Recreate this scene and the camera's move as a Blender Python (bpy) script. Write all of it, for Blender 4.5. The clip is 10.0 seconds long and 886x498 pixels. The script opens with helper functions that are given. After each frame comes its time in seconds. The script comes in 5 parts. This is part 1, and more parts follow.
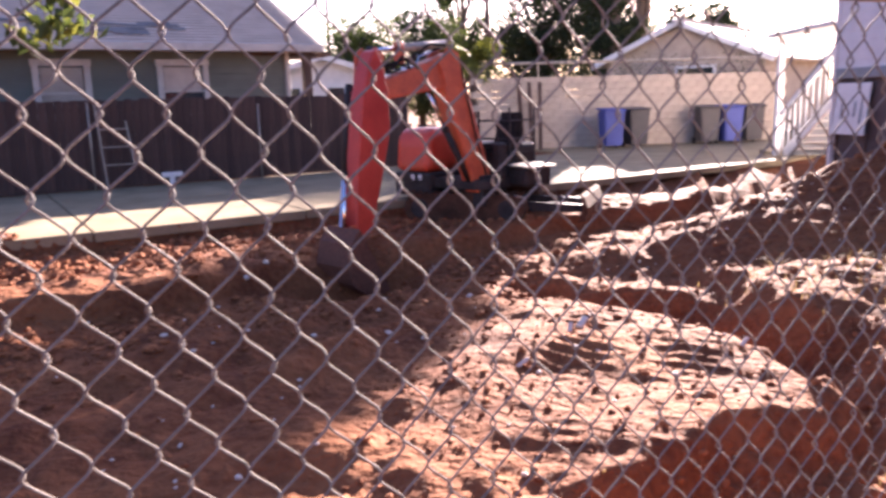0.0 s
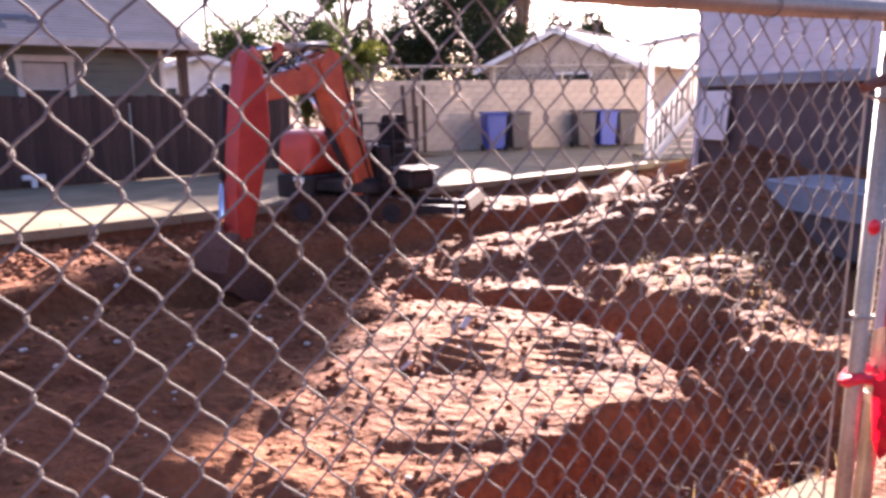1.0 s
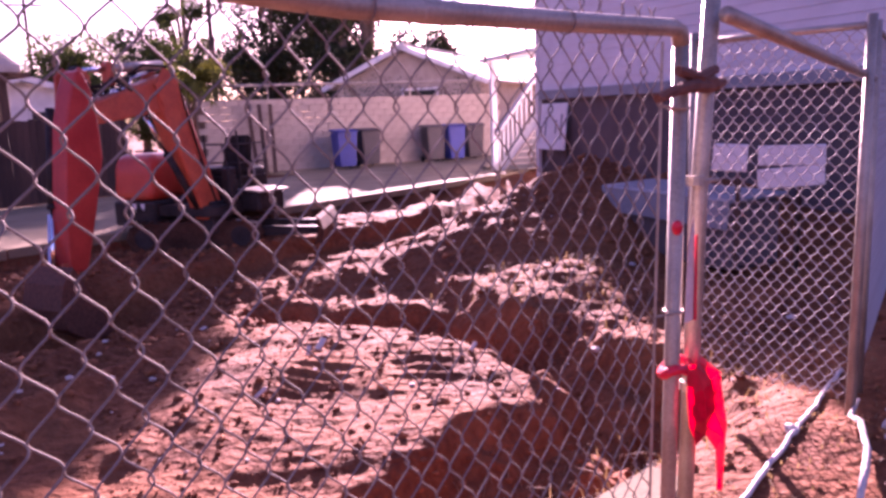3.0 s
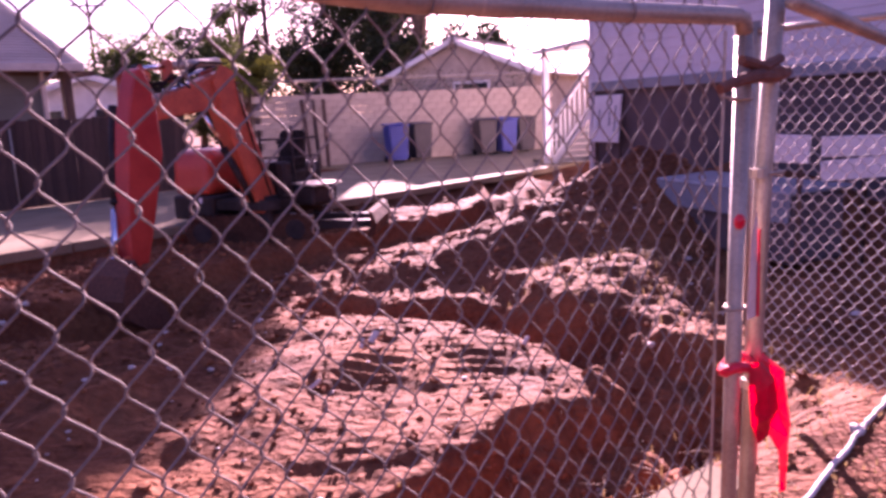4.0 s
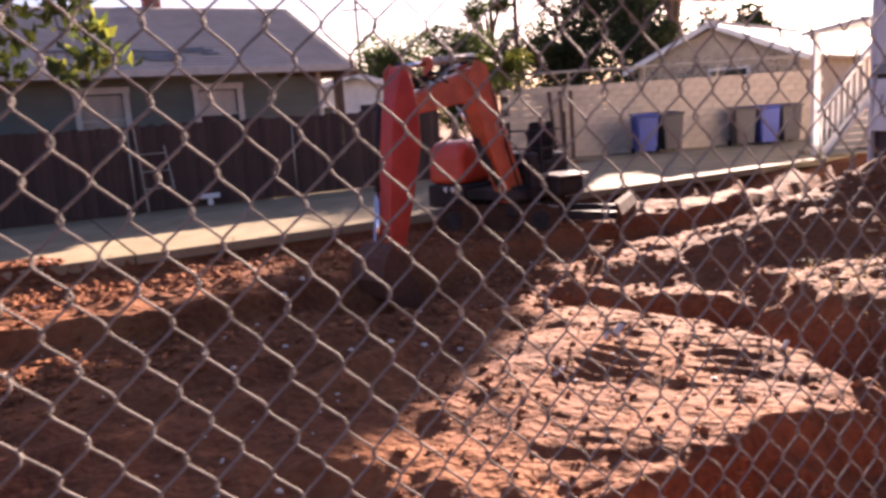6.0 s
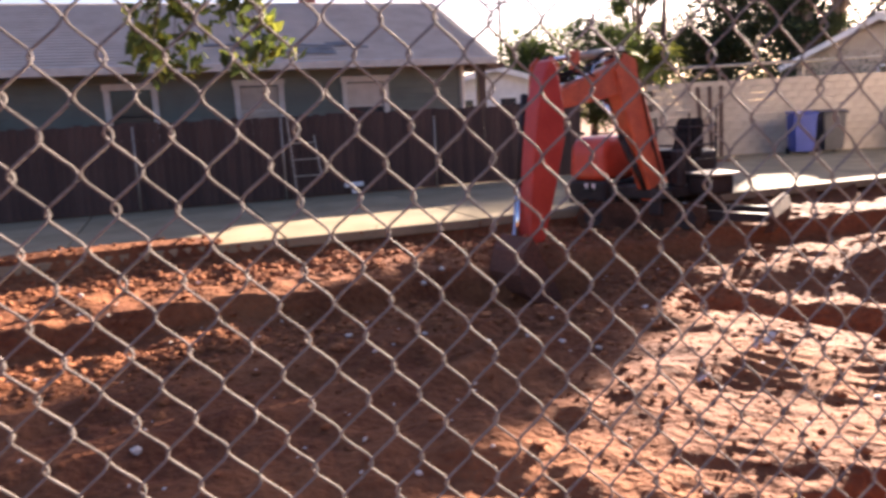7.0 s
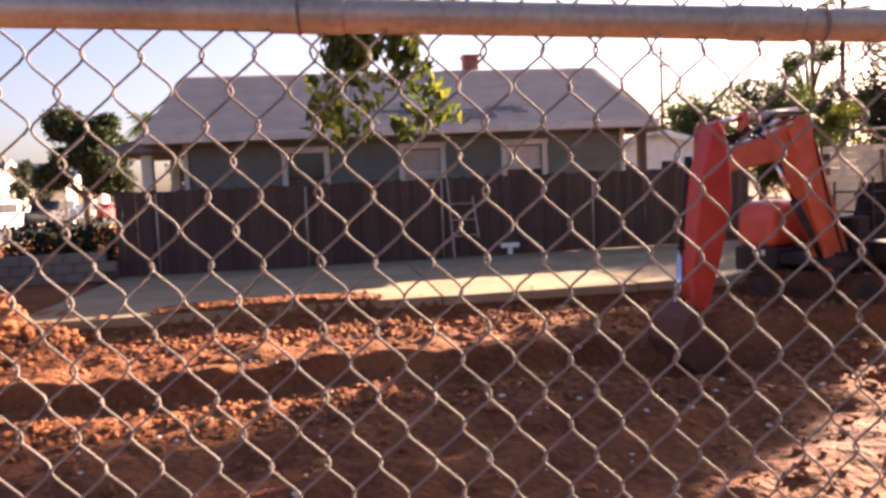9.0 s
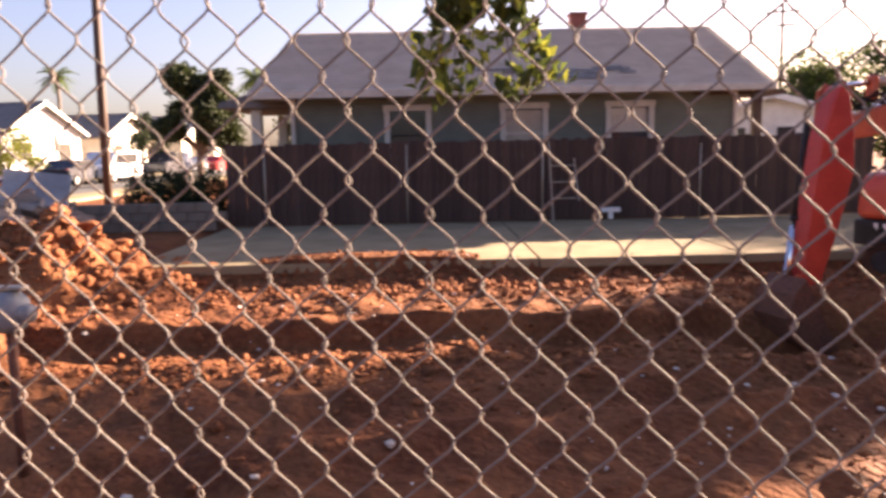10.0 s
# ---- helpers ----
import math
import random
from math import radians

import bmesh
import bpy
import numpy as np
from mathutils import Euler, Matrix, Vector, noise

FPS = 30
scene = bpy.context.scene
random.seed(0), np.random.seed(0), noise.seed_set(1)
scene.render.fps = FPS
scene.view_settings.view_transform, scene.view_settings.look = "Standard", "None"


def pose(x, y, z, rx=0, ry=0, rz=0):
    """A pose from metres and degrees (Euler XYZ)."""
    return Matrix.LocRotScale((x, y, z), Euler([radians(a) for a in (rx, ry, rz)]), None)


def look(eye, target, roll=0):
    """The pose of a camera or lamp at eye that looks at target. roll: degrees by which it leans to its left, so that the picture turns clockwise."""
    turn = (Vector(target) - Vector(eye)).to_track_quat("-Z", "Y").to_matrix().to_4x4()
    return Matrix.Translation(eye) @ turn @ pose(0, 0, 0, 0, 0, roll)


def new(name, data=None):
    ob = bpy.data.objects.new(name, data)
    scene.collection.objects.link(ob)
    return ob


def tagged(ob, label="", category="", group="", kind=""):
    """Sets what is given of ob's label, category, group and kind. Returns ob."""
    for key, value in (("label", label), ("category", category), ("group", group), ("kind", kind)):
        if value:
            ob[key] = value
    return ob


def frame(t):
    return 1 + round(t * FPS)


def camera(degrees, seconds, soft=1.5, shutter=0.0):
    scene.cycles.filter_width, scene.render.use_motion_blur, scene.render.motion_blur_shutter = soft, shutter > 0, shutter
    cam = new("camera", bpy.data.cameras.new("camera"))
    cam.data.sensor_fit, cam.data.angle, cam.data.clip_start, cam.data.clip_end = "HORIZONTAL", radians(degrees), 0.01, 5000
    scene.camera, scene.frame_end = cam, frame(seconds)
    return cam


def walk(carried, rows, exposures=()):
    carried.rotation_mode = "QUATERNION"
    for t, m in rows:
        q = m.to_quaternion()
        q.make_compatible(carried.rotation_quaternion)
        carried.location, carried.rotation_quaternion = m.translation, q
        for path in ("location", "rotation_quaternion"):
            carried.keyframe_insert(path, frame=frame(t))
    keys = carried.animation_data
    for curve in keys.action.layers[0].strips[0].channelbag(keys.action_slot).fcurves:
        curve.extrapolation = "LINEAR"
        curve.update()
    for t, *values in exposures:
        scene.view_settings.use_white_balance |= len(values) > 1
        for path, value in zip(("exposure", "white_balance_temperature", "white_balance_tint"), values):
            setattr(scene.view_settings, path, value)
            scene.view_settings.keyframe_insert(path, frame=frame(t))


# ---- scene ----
# ---------------------------------------------------------------- camera
cam = camera(60.06, 10.0, soft=3.1, shutter=0.4)
PATH = [
    (0.0, pose(-0.008, -0.031, 1.596, 78.98, 1.58, 2.05)),
    (0.5, pose(0.013, -0.013, 1.596, 79.02, 1.13, -2.49)),
    (1.0, pose(0.037, -0.004, 1.593, 79.00, 0.82, -6.34)),
    (1.5, pose(0.059, -0.002, 1.594, 79.60, 1.16, -10.19)),
    (2.0, pose(0.084, -0.004, 1.598, 80.23, 1.18, -14.35)),
    (2.2, pose(0.098, 0.002, 1.600, 80.21, 1.38, -15.48)),
    (3.3, pose(0.118, -0.003, 1.592, 79.89, 2.29, -17.30)),
    (3.5, pose(0.120, 0.007, 1.594, 79.81, 2.42, -16.67)),
    (4.0, pose(0.107, 0.006, 1.595, 79.59, 2.83, -13.44)),
    (4.5, pose(0.094, -0.000, 1.593, 79.46, 3.02, -8.87)),
    (5.0, pose(0.080, -0.023, 1.594, 79.56, 3.32, -3.52)),
    (5.5, pose(0.071, -0.030, 1.594, 79.47, 3.12, 0.56)),
    (5.7, pose(0.057, -0.044, 1.594, 79.79, 3.51, 2.01)),
    (7.0, pose(-0.059, -0.111, 1.599, 80.18, 3.03, 14.52)),
    (7.5, pose(-0.078, -0.124, 1.600, 80.62, 2.60, 19.92)),
    (8.0, pose(-0.085, -0.140, 1.601, 82.78, 2.18, 23.34)),
    (8.5, pose(-0.085, -0.150, 1.602, 85.65, 2.02, 24.97)),
    (9.0, pose(-0.084, -0.150, 1.601, 85.31, 2.66, 26.07)),
    (9.5, pose(-0.085, -0.146, 1.594, 82.45, 1.91, 28.35)),
    (10.0, pose(-0.097, -0.155, 1.593, 82.63, 1.21, 33.49)),
]
EXPOSURES = [
    (0.0, 3.63, 5300, 44), (1.0, 3.65, 5260, 44), (2.0, 3.46, 5330, 54), (3.3, 3.06, 5620, 106), (3.9, 3.00, 5620, 102),
    (4.5, 2.90, 5720, 84), (5.2, 2.82, 5750, 62), (7.0, 3.38, 5600, 36), (8.5, 3.40, 6000, 42), (10.0, 3.36, 6150, 40)]
walk(cam, PATH, EXPOSURES)

# ---------------------------------------------------------------- light
SUN_AZ, SUN_EL = 17.6, 16.0      # degrees right of the y axis, and above the horizon
world = bpy.data.worlds.new("sky")
scene.world = world
world.use_nodes = True
wn = world.node_tree.nodes
sky = wn.new("ShaderNodeTexSky")
sky.sky_type, sky.sun_disc = "NISHITA", False
sky.sun_elevation, sky.sun_rotation = radians(SUN_EL), radians(SUN_AZ)
sky.air_density, sky.dust_density, sky.ozone_density = 1.0, 2.2, 1.0
wn["Background"].inputs["Strength"].default_value = 0.0235
world.node_tree.links.new(sky.outputs[0], wn["Background"].inputs["Color"])
sun_data = bpy.data.lights.new("sun", "SUN")
sun_data.energy, sun_data.angle, sun_data.color = 4.6, radians(0.6), (1.0, 0.83, 0.49)
sun = new("sun", sun_data)
sun_way = Vector((math.sin(radians(SUN_AZ)) * math.cos(radians(SUN_EL)), math.cos(radians(SUN_AZ)) * math.cos(radians(SUN_EL)), math.sin(radians(SUN_EL))))
sun.matrix_world = look(sun_way * 60, (0, 0, 0))

# ---------------------------------------------------------------- materials
def material(name, a, b, rough=0.8, scale=6.0, fine=60.0, bump=0.3, dist=0.01, metal=0.0, spec=0.5, stretch=(1, 1, 1), per=0.0, contrast=0.22):
    """Two colours mixed by broad and fine noise, with fine relief; per: brightness change from object to object."""
    m = bpy.data.materials.new(name)
    m.use_nodes = True
    nt = m.node_tree
    nodes, links = nt.nodes, nt.links
    bsdf = nodes["Principled BSDF"]
    co = nodes.new("ShaderNodeTexCoord")
    mp = nodes.new("ShaderNodeMapping")
    mp.inputs["Scale"].default_value = stretch
    links.new(co.outputs["Object"], mp.inputs["Vector"])
    n1 = nodes.new("ShaderNodeTexNoise")
    n1.inputs["Scale"].default_value, n1.inputs["Detail"].default_value = scale, 5
    n2 = nodes.new("ShaderNodeTexNoise")
    n2.inputs["Scale"].default_value, n2.inputs["Detail"].default_value = fine, 4
    for n in (n1, n2):
        links.new(mp.outputs[0], n.inputs["Vector"])
    add = nodes.new("ShaderNodeMath")
    add.operation = "MULTIPLY_ADD"
    links.new(n2.outputs[0], add.inputs[0])
    add.inputs[1].default_value = 0.6
    links.new(n1.outputs[0], add.inputs[2])
    ramp = nodes.new("ShaderNodeValToRGB")
    ramp.color_ramp.elements[0].position, ramp.color_ramp.elements[1].position = 0.8 - contrast, 0.8 + contrast
    ramp.color_ramp.elements[0].color, ramp.color_ramp.elements[1].color = (*a, 1), (*b, 1)
    links.new(add.outputs[0], ramp.inputs[0])
    out = ramp.outputs[0]
    if per:
        info = nodes.new("ShaderNodeObjectInfo")
        mr = nodes.new("ShaderNodeMapRange")
        mr.inputs["To Min"].default_value, mr.inputs["To Max"].default_value = 1 - per, 1 + per
        links.new(info.outputs["Random"], mr.inputs["Value"])
        hs = nodes.new("ShaderNodeHueSaturation")
        links.new(mr.outputs[0], hs.inputs["Value"])
        links.new(out, hs.inputs["Color"])
        out = hs.outputs[0]
    links.new(out, bsdf.inputs["Base Color"])
    bsdf.inputs["Metallic"].default_value = metal
    bsdf.inputs["Specular IOR Level"].default_value = spec
    rr = nodes.new("ShaderNodeMapRange")
    rr.inputs["To Min"].default_value, rr.inputs["To Max"].default_value = max(0.03, rough - 0.12), min(1, rough + 0.12)
    links.new(n1.outputs[0], rr.inputs["Value"])
    links.new(rr.outputs[0], bsdf.inputs["Roughness"])
    if bump:
        bp = nodes.new("ShaderNodeBump")
        bp.inputs["Strength"].default_value, bp.inputs["Distance"].default_value = bump, dist
        links.new(n2.outputs[0], bp.inputs["Height"])
        links.new(bp.outputs[0], bsdf.inputs["Normal"])
    return m


def leafy(name, a, b, through_light=0.28):
    m = material(name, a, b, 0.65, 3.0, 20.0, 0.1, 0.01, spec=0.15, contrast=0.3)
    nodes, links = m.node_tree.nodes, m.node_tree.links
    bsdf = nodes["Principled BSDF"]
    tr = nodes.new("ShaderNodeBsdfTranslucent")
    tr.inputs["Color"].default_value = (b[0] * 1.5, b[1] * 1.5, b[2] * 0.9, 1)
    mix = nodes.new("ShaderNodeMixShader")
    mix.inputs[0].default_value = through_light
    links.new(bsdf.outputs[0], mix.inputs[1])
    links.new(tr.outputs[0], mix.inputs[2])
    links.new(mix.outputs[0], nodes["Material Output"].inputs["Surface"])
    return m


DIRT = material("red_dirt", (0.110, 0.038, 0.0175), (0.235, 0.096, 0.040), 0.95, 0.9, 14.0, 0.75, 0.06, spec=0.08)
CLOD = material("dirt_clod", (0.135, 0.047, 0.021), (0.31, 0.127, 0.052), 0.95, 5.0, 30.0, 0.8, 0.02, spec=0.1)
CONCRETE = material("concrete", (0.205, 0.165, 0.098), (0.31, 0.253, 0.16), 0.9, 1.2, 40.0, 0.25, 0.006, spec=0.06)
ASPHALT = material("asphalt", (0.045, 0.045, 0.047), (0.075, 0.073, 0.07), 0.85, 1.0, 60.0, 0.3, 0.006)
GALV = material("galvanised_steel", (0.29, 0.25, 0.195), (0.46, 0.40, 0.31), 0.5, 9.0, 120.0, 0.12, 0.002, metal=0.5)
WIRE = material("weathered_wire", (0.14, 0.118, 0.10), (0.245, 0.21, 0.185), 0.8, 20.0, 200.0, 0.25, 0.001, metal=0.0, spec=0.25)
# lighter copy of the wire: sunlight on the side fence put into its colour
WIRE_LIT = material("lit_look_wire", (0.28, 0.26, 0.25), (0.40, 0.38, 0.37), 0.7, 20.0, 200.0, 0.1, 0.001, spec=0.4)
RUST = material("rusty_iron", (0.10, 0.04, 0.025), (0.22, 0.09, 0.05), 0.75, 25.0, 160.0, 0.5, 0.003, metal=0.3)
ARM_RED = material("red_arm_paint", (0.40, 0.028, 0.016), (0.56, 0.055, 0.028), 0.42, 3.0, 40.0, 0.15, 0.004)
ORANGE = material("orange_paint", (0.48, 0.055, 0.022), (0.62, 0.09, 0.035), 0.38, 3.0, 40.0, 0.12, 0.004)
ORANGE_DIRTY = material("worn_orange_paint", (0.42, 0.075, 0.03), (0.66, 0.14, 0.045), 0.5, 4.0, 30.0, 0.2, 0.005)
BLACK = material("dark_steel", (0.012, 0.011, 0.011), (0.05, 0.04, 0.035), 0.6, 5.0, 50.0, 0.3, 0.004, spec=0.2)
RUBBER = material("rubber", (0.012, 0.012, 0.012), (0.04, 0.033, 0.028), 0.9, 6.0, 50.0, 0.4, 0.006, spec=0.06)
DIRTY_TRACK = material("dirt_caked_track", (0.035, 0.020, 0.014), (0.11, 0.055, 0.032), 0.95, 4.0, 40.0, 0.5, 0.012, spec=0.06)
CHROME = material("polished_rod", (0.70, 0.72, 0.75), (0.82, 0.84, 0.86), 0.14, 8.0, 80.0, 0.0, metal=1.0)
WOOD_FENCE = material("stained_fence_board", (0.038, 0.021, 0.016), (0.086, 0.047, 0.033), 0.85, 3.0, 40.0, 0.4, 0.004, stretch=(6, 6, 0.5), per=0.28)
WOOD_DARK = material("dark_wood", (0.05, 0.028, 0.02), (0.10, 0.058, 0.038), 0.8, 4.0, 40.0, 0.3, 0.004, stretch=(6, 6, 0.5))
SIDING = material("green_grey_siding", (0.105, 0.115, 0.092), (0.145, 0.155, 0.125), 0.8, 2.0, 60.0, 0.15, 0.003)
TRIM = material("beige_trim", (0.45, 0.40, 0.33), (0.58, 0.53, 0.45), 0.7, 5.0, 60.0, 0.15, 0.002)
WHITE = material("white_paint", (0.66, 0.64, 0.61), (0.80, 0.78, 0.75), 0.6, 3.0, 50.0, 0.12, 0.003)
WHITE_SIDING = material("white_siding", (0.60, 0.58, 0.58), (0.74, 0.72, 0.72), 0.65, 1.5, 50.0, 0.15, 0.003)
SHINGLE = material("roof_shingle", (0.40, 0.32, 0.245), (0.52, 0.43, 0.34), 0.9, 2.0, 45.0, 0.5, 0.006, per=0.10)
SHINGLE_GREY = material("grey_shingle", (0.13, 0.12, 0.115), (0.22, 0.205, 0.19), 0.9, 2.0, 45.0, 0.4, 0.006)
BLOCK = material("tan_block", (0.36, 0.29, 0.22), (0.48, 0.40, 0.31), 0.9, 2.5, 40.0, 0.4, 0.008, per=0.06)
BLOCK_OLD = material("old_block", (0.15, 0.115, 0.085), (0.23, 0.185, 0.14), 0.9, 2.5, 40.0, 0.4, 0.008, per=0.08)
STUCCO_DARK = material("dark_skirting", (0.085, 0.062, 0.06), (0.13, 0.10, 0.092), 0.85, 2.0, 50.0, 0.3, 0.005)
CREAM = material("cream_stucco", (0.58, 0.52, 0.40), (0.70, 0.64, 0.52), 0.85, 2.0, 50.0, 0.2, 0.004)
BRICK = material("red_brick", (0.20, 0.065, 0.045), (0.30, 0.11, 0.08), 0.85, 8.0, 60.0, 0.4, 0.005)
BARK = material("bark", (0.09, 0.065, 0.045), (0.20, 0.15, 0.11), 0.9, 6.0, 40.0, 0.7, 0.02, stretch=(3, 3, 0.7))
LEAF = leafy("leaf", (0.028, 0.045, 0.016), (0.075, 0.10, 0.032))
LEAF_BRIGHT = leafy("bright_leaf", (0.06, 0.085, 0.016), (0.17, 0.18, 0.035))
LEAF_DARK = leafy("dark_leaf", (0.016, 0.026, 0.012), (0.042, 0.056, 0.024), 0.12)
DRY = leafy("dry_grass", (0.12, 0.078, 0.045), (0.25, 0.17, 0.10))
BLUE_BIN = material("blue_plastic", (0.03, 0.045, 0.22), (0.05, 0.075, 0.32), 0.5, 3.0, 40.0, 0.1, 0.003)
DARK_BIN = material("dark_plastic", (0.035, 0.03, 0.03), (0.07, 0.06, 0.055), 0.55, 3.0, 40.0, 0.1, 0.003)
BLUE_HOSE = material("pale_blue_tape", (0.32, 0.48, 0.75), (0.48, 0.62, 0.85), 0.45, 5.0, 60.0, 0.1, 0.002)
RED_TAPE = material("red_flagging_tape", (0.62, 0.012, 0.022), (0.85, 0.03, 0.05), 0.35, 6.0, 60.0, 0.15, 0.003)
PAPER = material("faded_tag", (0.55, 0.40, 0.33), (0.72, 0.58, 0.50), 0.7, 8.0, 70.0, 0.1, 0.002)
ROPE = material("white_rope", (0.55, 0.50, 0.45), (0.72, 0.68, 0.63), 0.85, 30.0, 180.0, 0.5, 0.003)
GREY_METAL = material("grey_sheet", (0.17, 0.19, 0.21), (0.27, 0.29, 0.31), 0.55, 2.0, 40.0, 0.15, 0.004)
RUBBLE = material("broken_concrete", (0.24, 0.19, 0.155), (0.38, 0.32, 0.27), 0.9, 3.0, 35.0, 0.6, 0.02)
CAR_WHITE = material("white_car_paint", (0.68, 0.68, 0.69), (0.76, 0.76, 0.77), 0.25, 2.0, 30.0, 0.0)
CAR_DARK = material("dark_car_paint", (0.02, 0.022, 0.03), (0.045, 0.047, 0.06), 0.25, 2.0, 30.0, 0.0)
CAR_RED = material("red_car_paint", (0.30, 0.02, 0.02), (0.40, 0.035, 0.03), 0.3, 2.0, 30.0, 0.0)
CAR_SILVER = material("silver_car_paint", (0.38, 0.40, 0.43), (0.46, 0.48, 0.51), 0.25, 2.0, 30.0, 0.0, metal=0.4)
BLINDS = material("window_blind", (0.42, 0.36, 0.29), (0.54, 0.47, 0.38), 0.8, 3.0, 50.0, 0.1, 0.002)
STONE = material("pale_stone", (0.45, 0.38, 0.31), (0.66, 0.59, 0.51), 0.8, 10.0, 60.0, 0.4, 0.004)


def glass_material(name, col, rough=0.06):
    m = material(name, col, tuple(c * 1.5 for c in col), rough, 2.0, 20.0, 0.0)
    return m


GLASS = glass_material("dark_window_glass", (0.018, 0.02, 0.024))

# ---------------------------------------------------------------- mesh helpers
def part(name, bm, mat, parent=None, label="", smooth=False):
    me = bpy.data.meshes.new(name)
    bm.to_mesh(me)
    bm.free()
    me.materials.append(mat)
    if smooth:
        me.shade_smooth()
    ob = new(name, me)
    ob.parent = parent
    if label:
        ob["label"] = label
    return ob


def thing(name, label, category, at=(0, 0, 0), rz=0, group="", kind=""):
    e = new(name)
    e.empty_display_size = 0.1
    e.matrix_basis = pose(*at, 0, 0, rz)
    return tagged(e, label, category, group, kind)


def raw(name, verts, faces, mat, parent=None, smooth=False):
    me = bpy.data.meshes.new(name)
    me.from_pydata(verts, [], faces)
    me.materials.append(mat)
    if smooth:
        me.shade_smooth()
    ob = new(name, me)
    ob.parent = parent
    return ob


def B():
    return bmesh.new()


def box(bm, size, at=(0, 0, 0), rot=(0, 0, 0), bevel=0.0, seg=1):
    m = pose(*at, *rot) @ Matrix.Diagonal((*size, 1))
    r = bmesh.ops.create_cube(bm, size=1.0, matrix=m)
    if bevel:
        edges = list({e for v in r["verts"] for e in v.link_edges})
        bmesh.ops.bevel(bm, geom=edges, offset=bevel, segments=seg, affect="EDGES", profile=0.5)
    return bm


def tube(bm, pts, r, seg=8, caps=True):
    """A round bar along points; r: one radius or one for each point."""
    pts = [Vector(p) for p in pts]
    rs = r if isinstance(r, (list, tuple)) else [r] * len(pts)
    rings = []
    for i, p in enumerate(pts):
        d = (pts[min(i + 1, len(pts) - 1)] - pts[max(i - 1, 0)]).normalized()
        a = d.orthogonal().normalized() if i == 0 else (rings[-1][1] - d * rings[-1][1].dot(d)).normalized()
        b = d.cross(a)
        rings.append(([bm.verts.new(p + (a * math.cos(2 * math.pi * k / seg) + b * math.sin(2 * math.pi * k / seg)) * rs[i]) for k in range(seg)], a))
    for (v, _), (w, _) in zip(rings, rings[1:]):
        for k in range(seg):
            bm.faces.new((v[k], v[(k + 1) % seg], w[(k + 1) % seg], w[k]))
    if caps:
        bm.faces.new(rings[0][0][::-1])
        bm.faces.new(rings[-1][0])
    return bm


def beam(bm, p0, p1, side, w, h0, h1, bevel=0.02):
    """A box girder from p0 to p1, w wide along side, its depth going from h0 to h1."""
    p0, p1, s = Vector(p0), Vector(p1), Vector(side).normalized()
    d = (p1 - p0).normalized()
    up = s.cross(d).normalized()
    v = [bm.verts.new(p + s * a * w / 2 + up * b * h / 2) for p, h in ((p0, h0), (p1, h1)) for a, b in ((-1, -1), (1, -1), (1, 1), (-1, 1))]
    fs = [bm.faces.new([v[i] for i in q]) for q in ((3, 2, 1, 0), (4, 5, 6, 7), (0, 1, 5, 4), (1, 2, 6, 5), (2, 3, 7, 6), (3, 0, 4, 7))]
    if bevel:
        bmesh.ops.bevel(bm, geom=list({e for f in fs for e in f.edges}), offset=bevel, segments=2, affect="EDGES", profile=0.5)
    return bm


def prism(bm, outline, axis0, axis1, extrude, origin):
    """A flat outline in (axis0, axis1) about origin, drawn out along extrude."""
    o, a, b, e = Vector(origin), Vector(axis0), Vector(axis1), Vector(extrude)
    lo = [bm.verts.new(o + a * x + b * y - e / 2) for x, y in outline]
    hi = [bm.verts.new(o + a * x + b * y + e / 2) for x, y in outline]
    bm.faces.new(lo[::-1])
    bm.faces.new(hi)
    n = len(lo)
    for i in range(n):
        bm.faces.new((lo[i], lo[(i + 1) % n], hi[(i + 1) % n], hi[i]))
    bmesh.ops.recalc_face_normals(bm, faces=bm.faces[:])
    return bm


def vnoise(x, y, size, seed):
    """Smooth lattice noise from -1 to 1, for arrays."""
    table = np.random.RandomState(seed).rand(256, 256) * 2 - 1
    a, b = x / size, y / size
    i, j = np.floor(a).astype(int), np.floor(b).astype(int)
    f, g = a - i, b - j
    f, g = f * f * (3 - 2 * f), g * g * (3 - 2 * g)
    t = lambda p, q: table[p % 256, q % 256]
    return (t(i, j) * (1 - f) + t(i + 1, j) * f) * (1 - g) + (t(i, j + 1) * (1 - f) + t(i + 1, j + 1) * f) * g


def step(v, lo, hi):
    w = np.clip((v - lo) / (hi - lo), 0, 1)
    return w * w * (3 - 2 * w)


# plan axes of the neighbouring lot: u along the drive, n across it
PLAN = 34.5      # degrees
AX = radians(PLAN)
CU, SU = math.cos(AX), math.sin(AX)


def un(u, n, z=0.0):
    return Vector((u * CU - n * SU, u * SU + n * CU, z))


EDGE_N = 10.93     # dirt edge of the drive
FENCE_N = 16.65    # board fence

# ---------------------------------------------------------------- ground
def seg_dist(x, y, pts):
    best = np.full(np.shape(x), 1e9)
    for (ax, ay), (bx, by) in zip(pts, pts[1:]):
        l2 = (bx - ax) ** 2 + (by - ay) ** 2
        w = np.clip(((x - ax) * (bx - ax) + (y - ay) * (by - ay)) / l2, 0, 1)
        best = np.minimum(best, np.hypot(x - ax - w * (bx - ax), y - ay - w * (by - ay)))
    return best


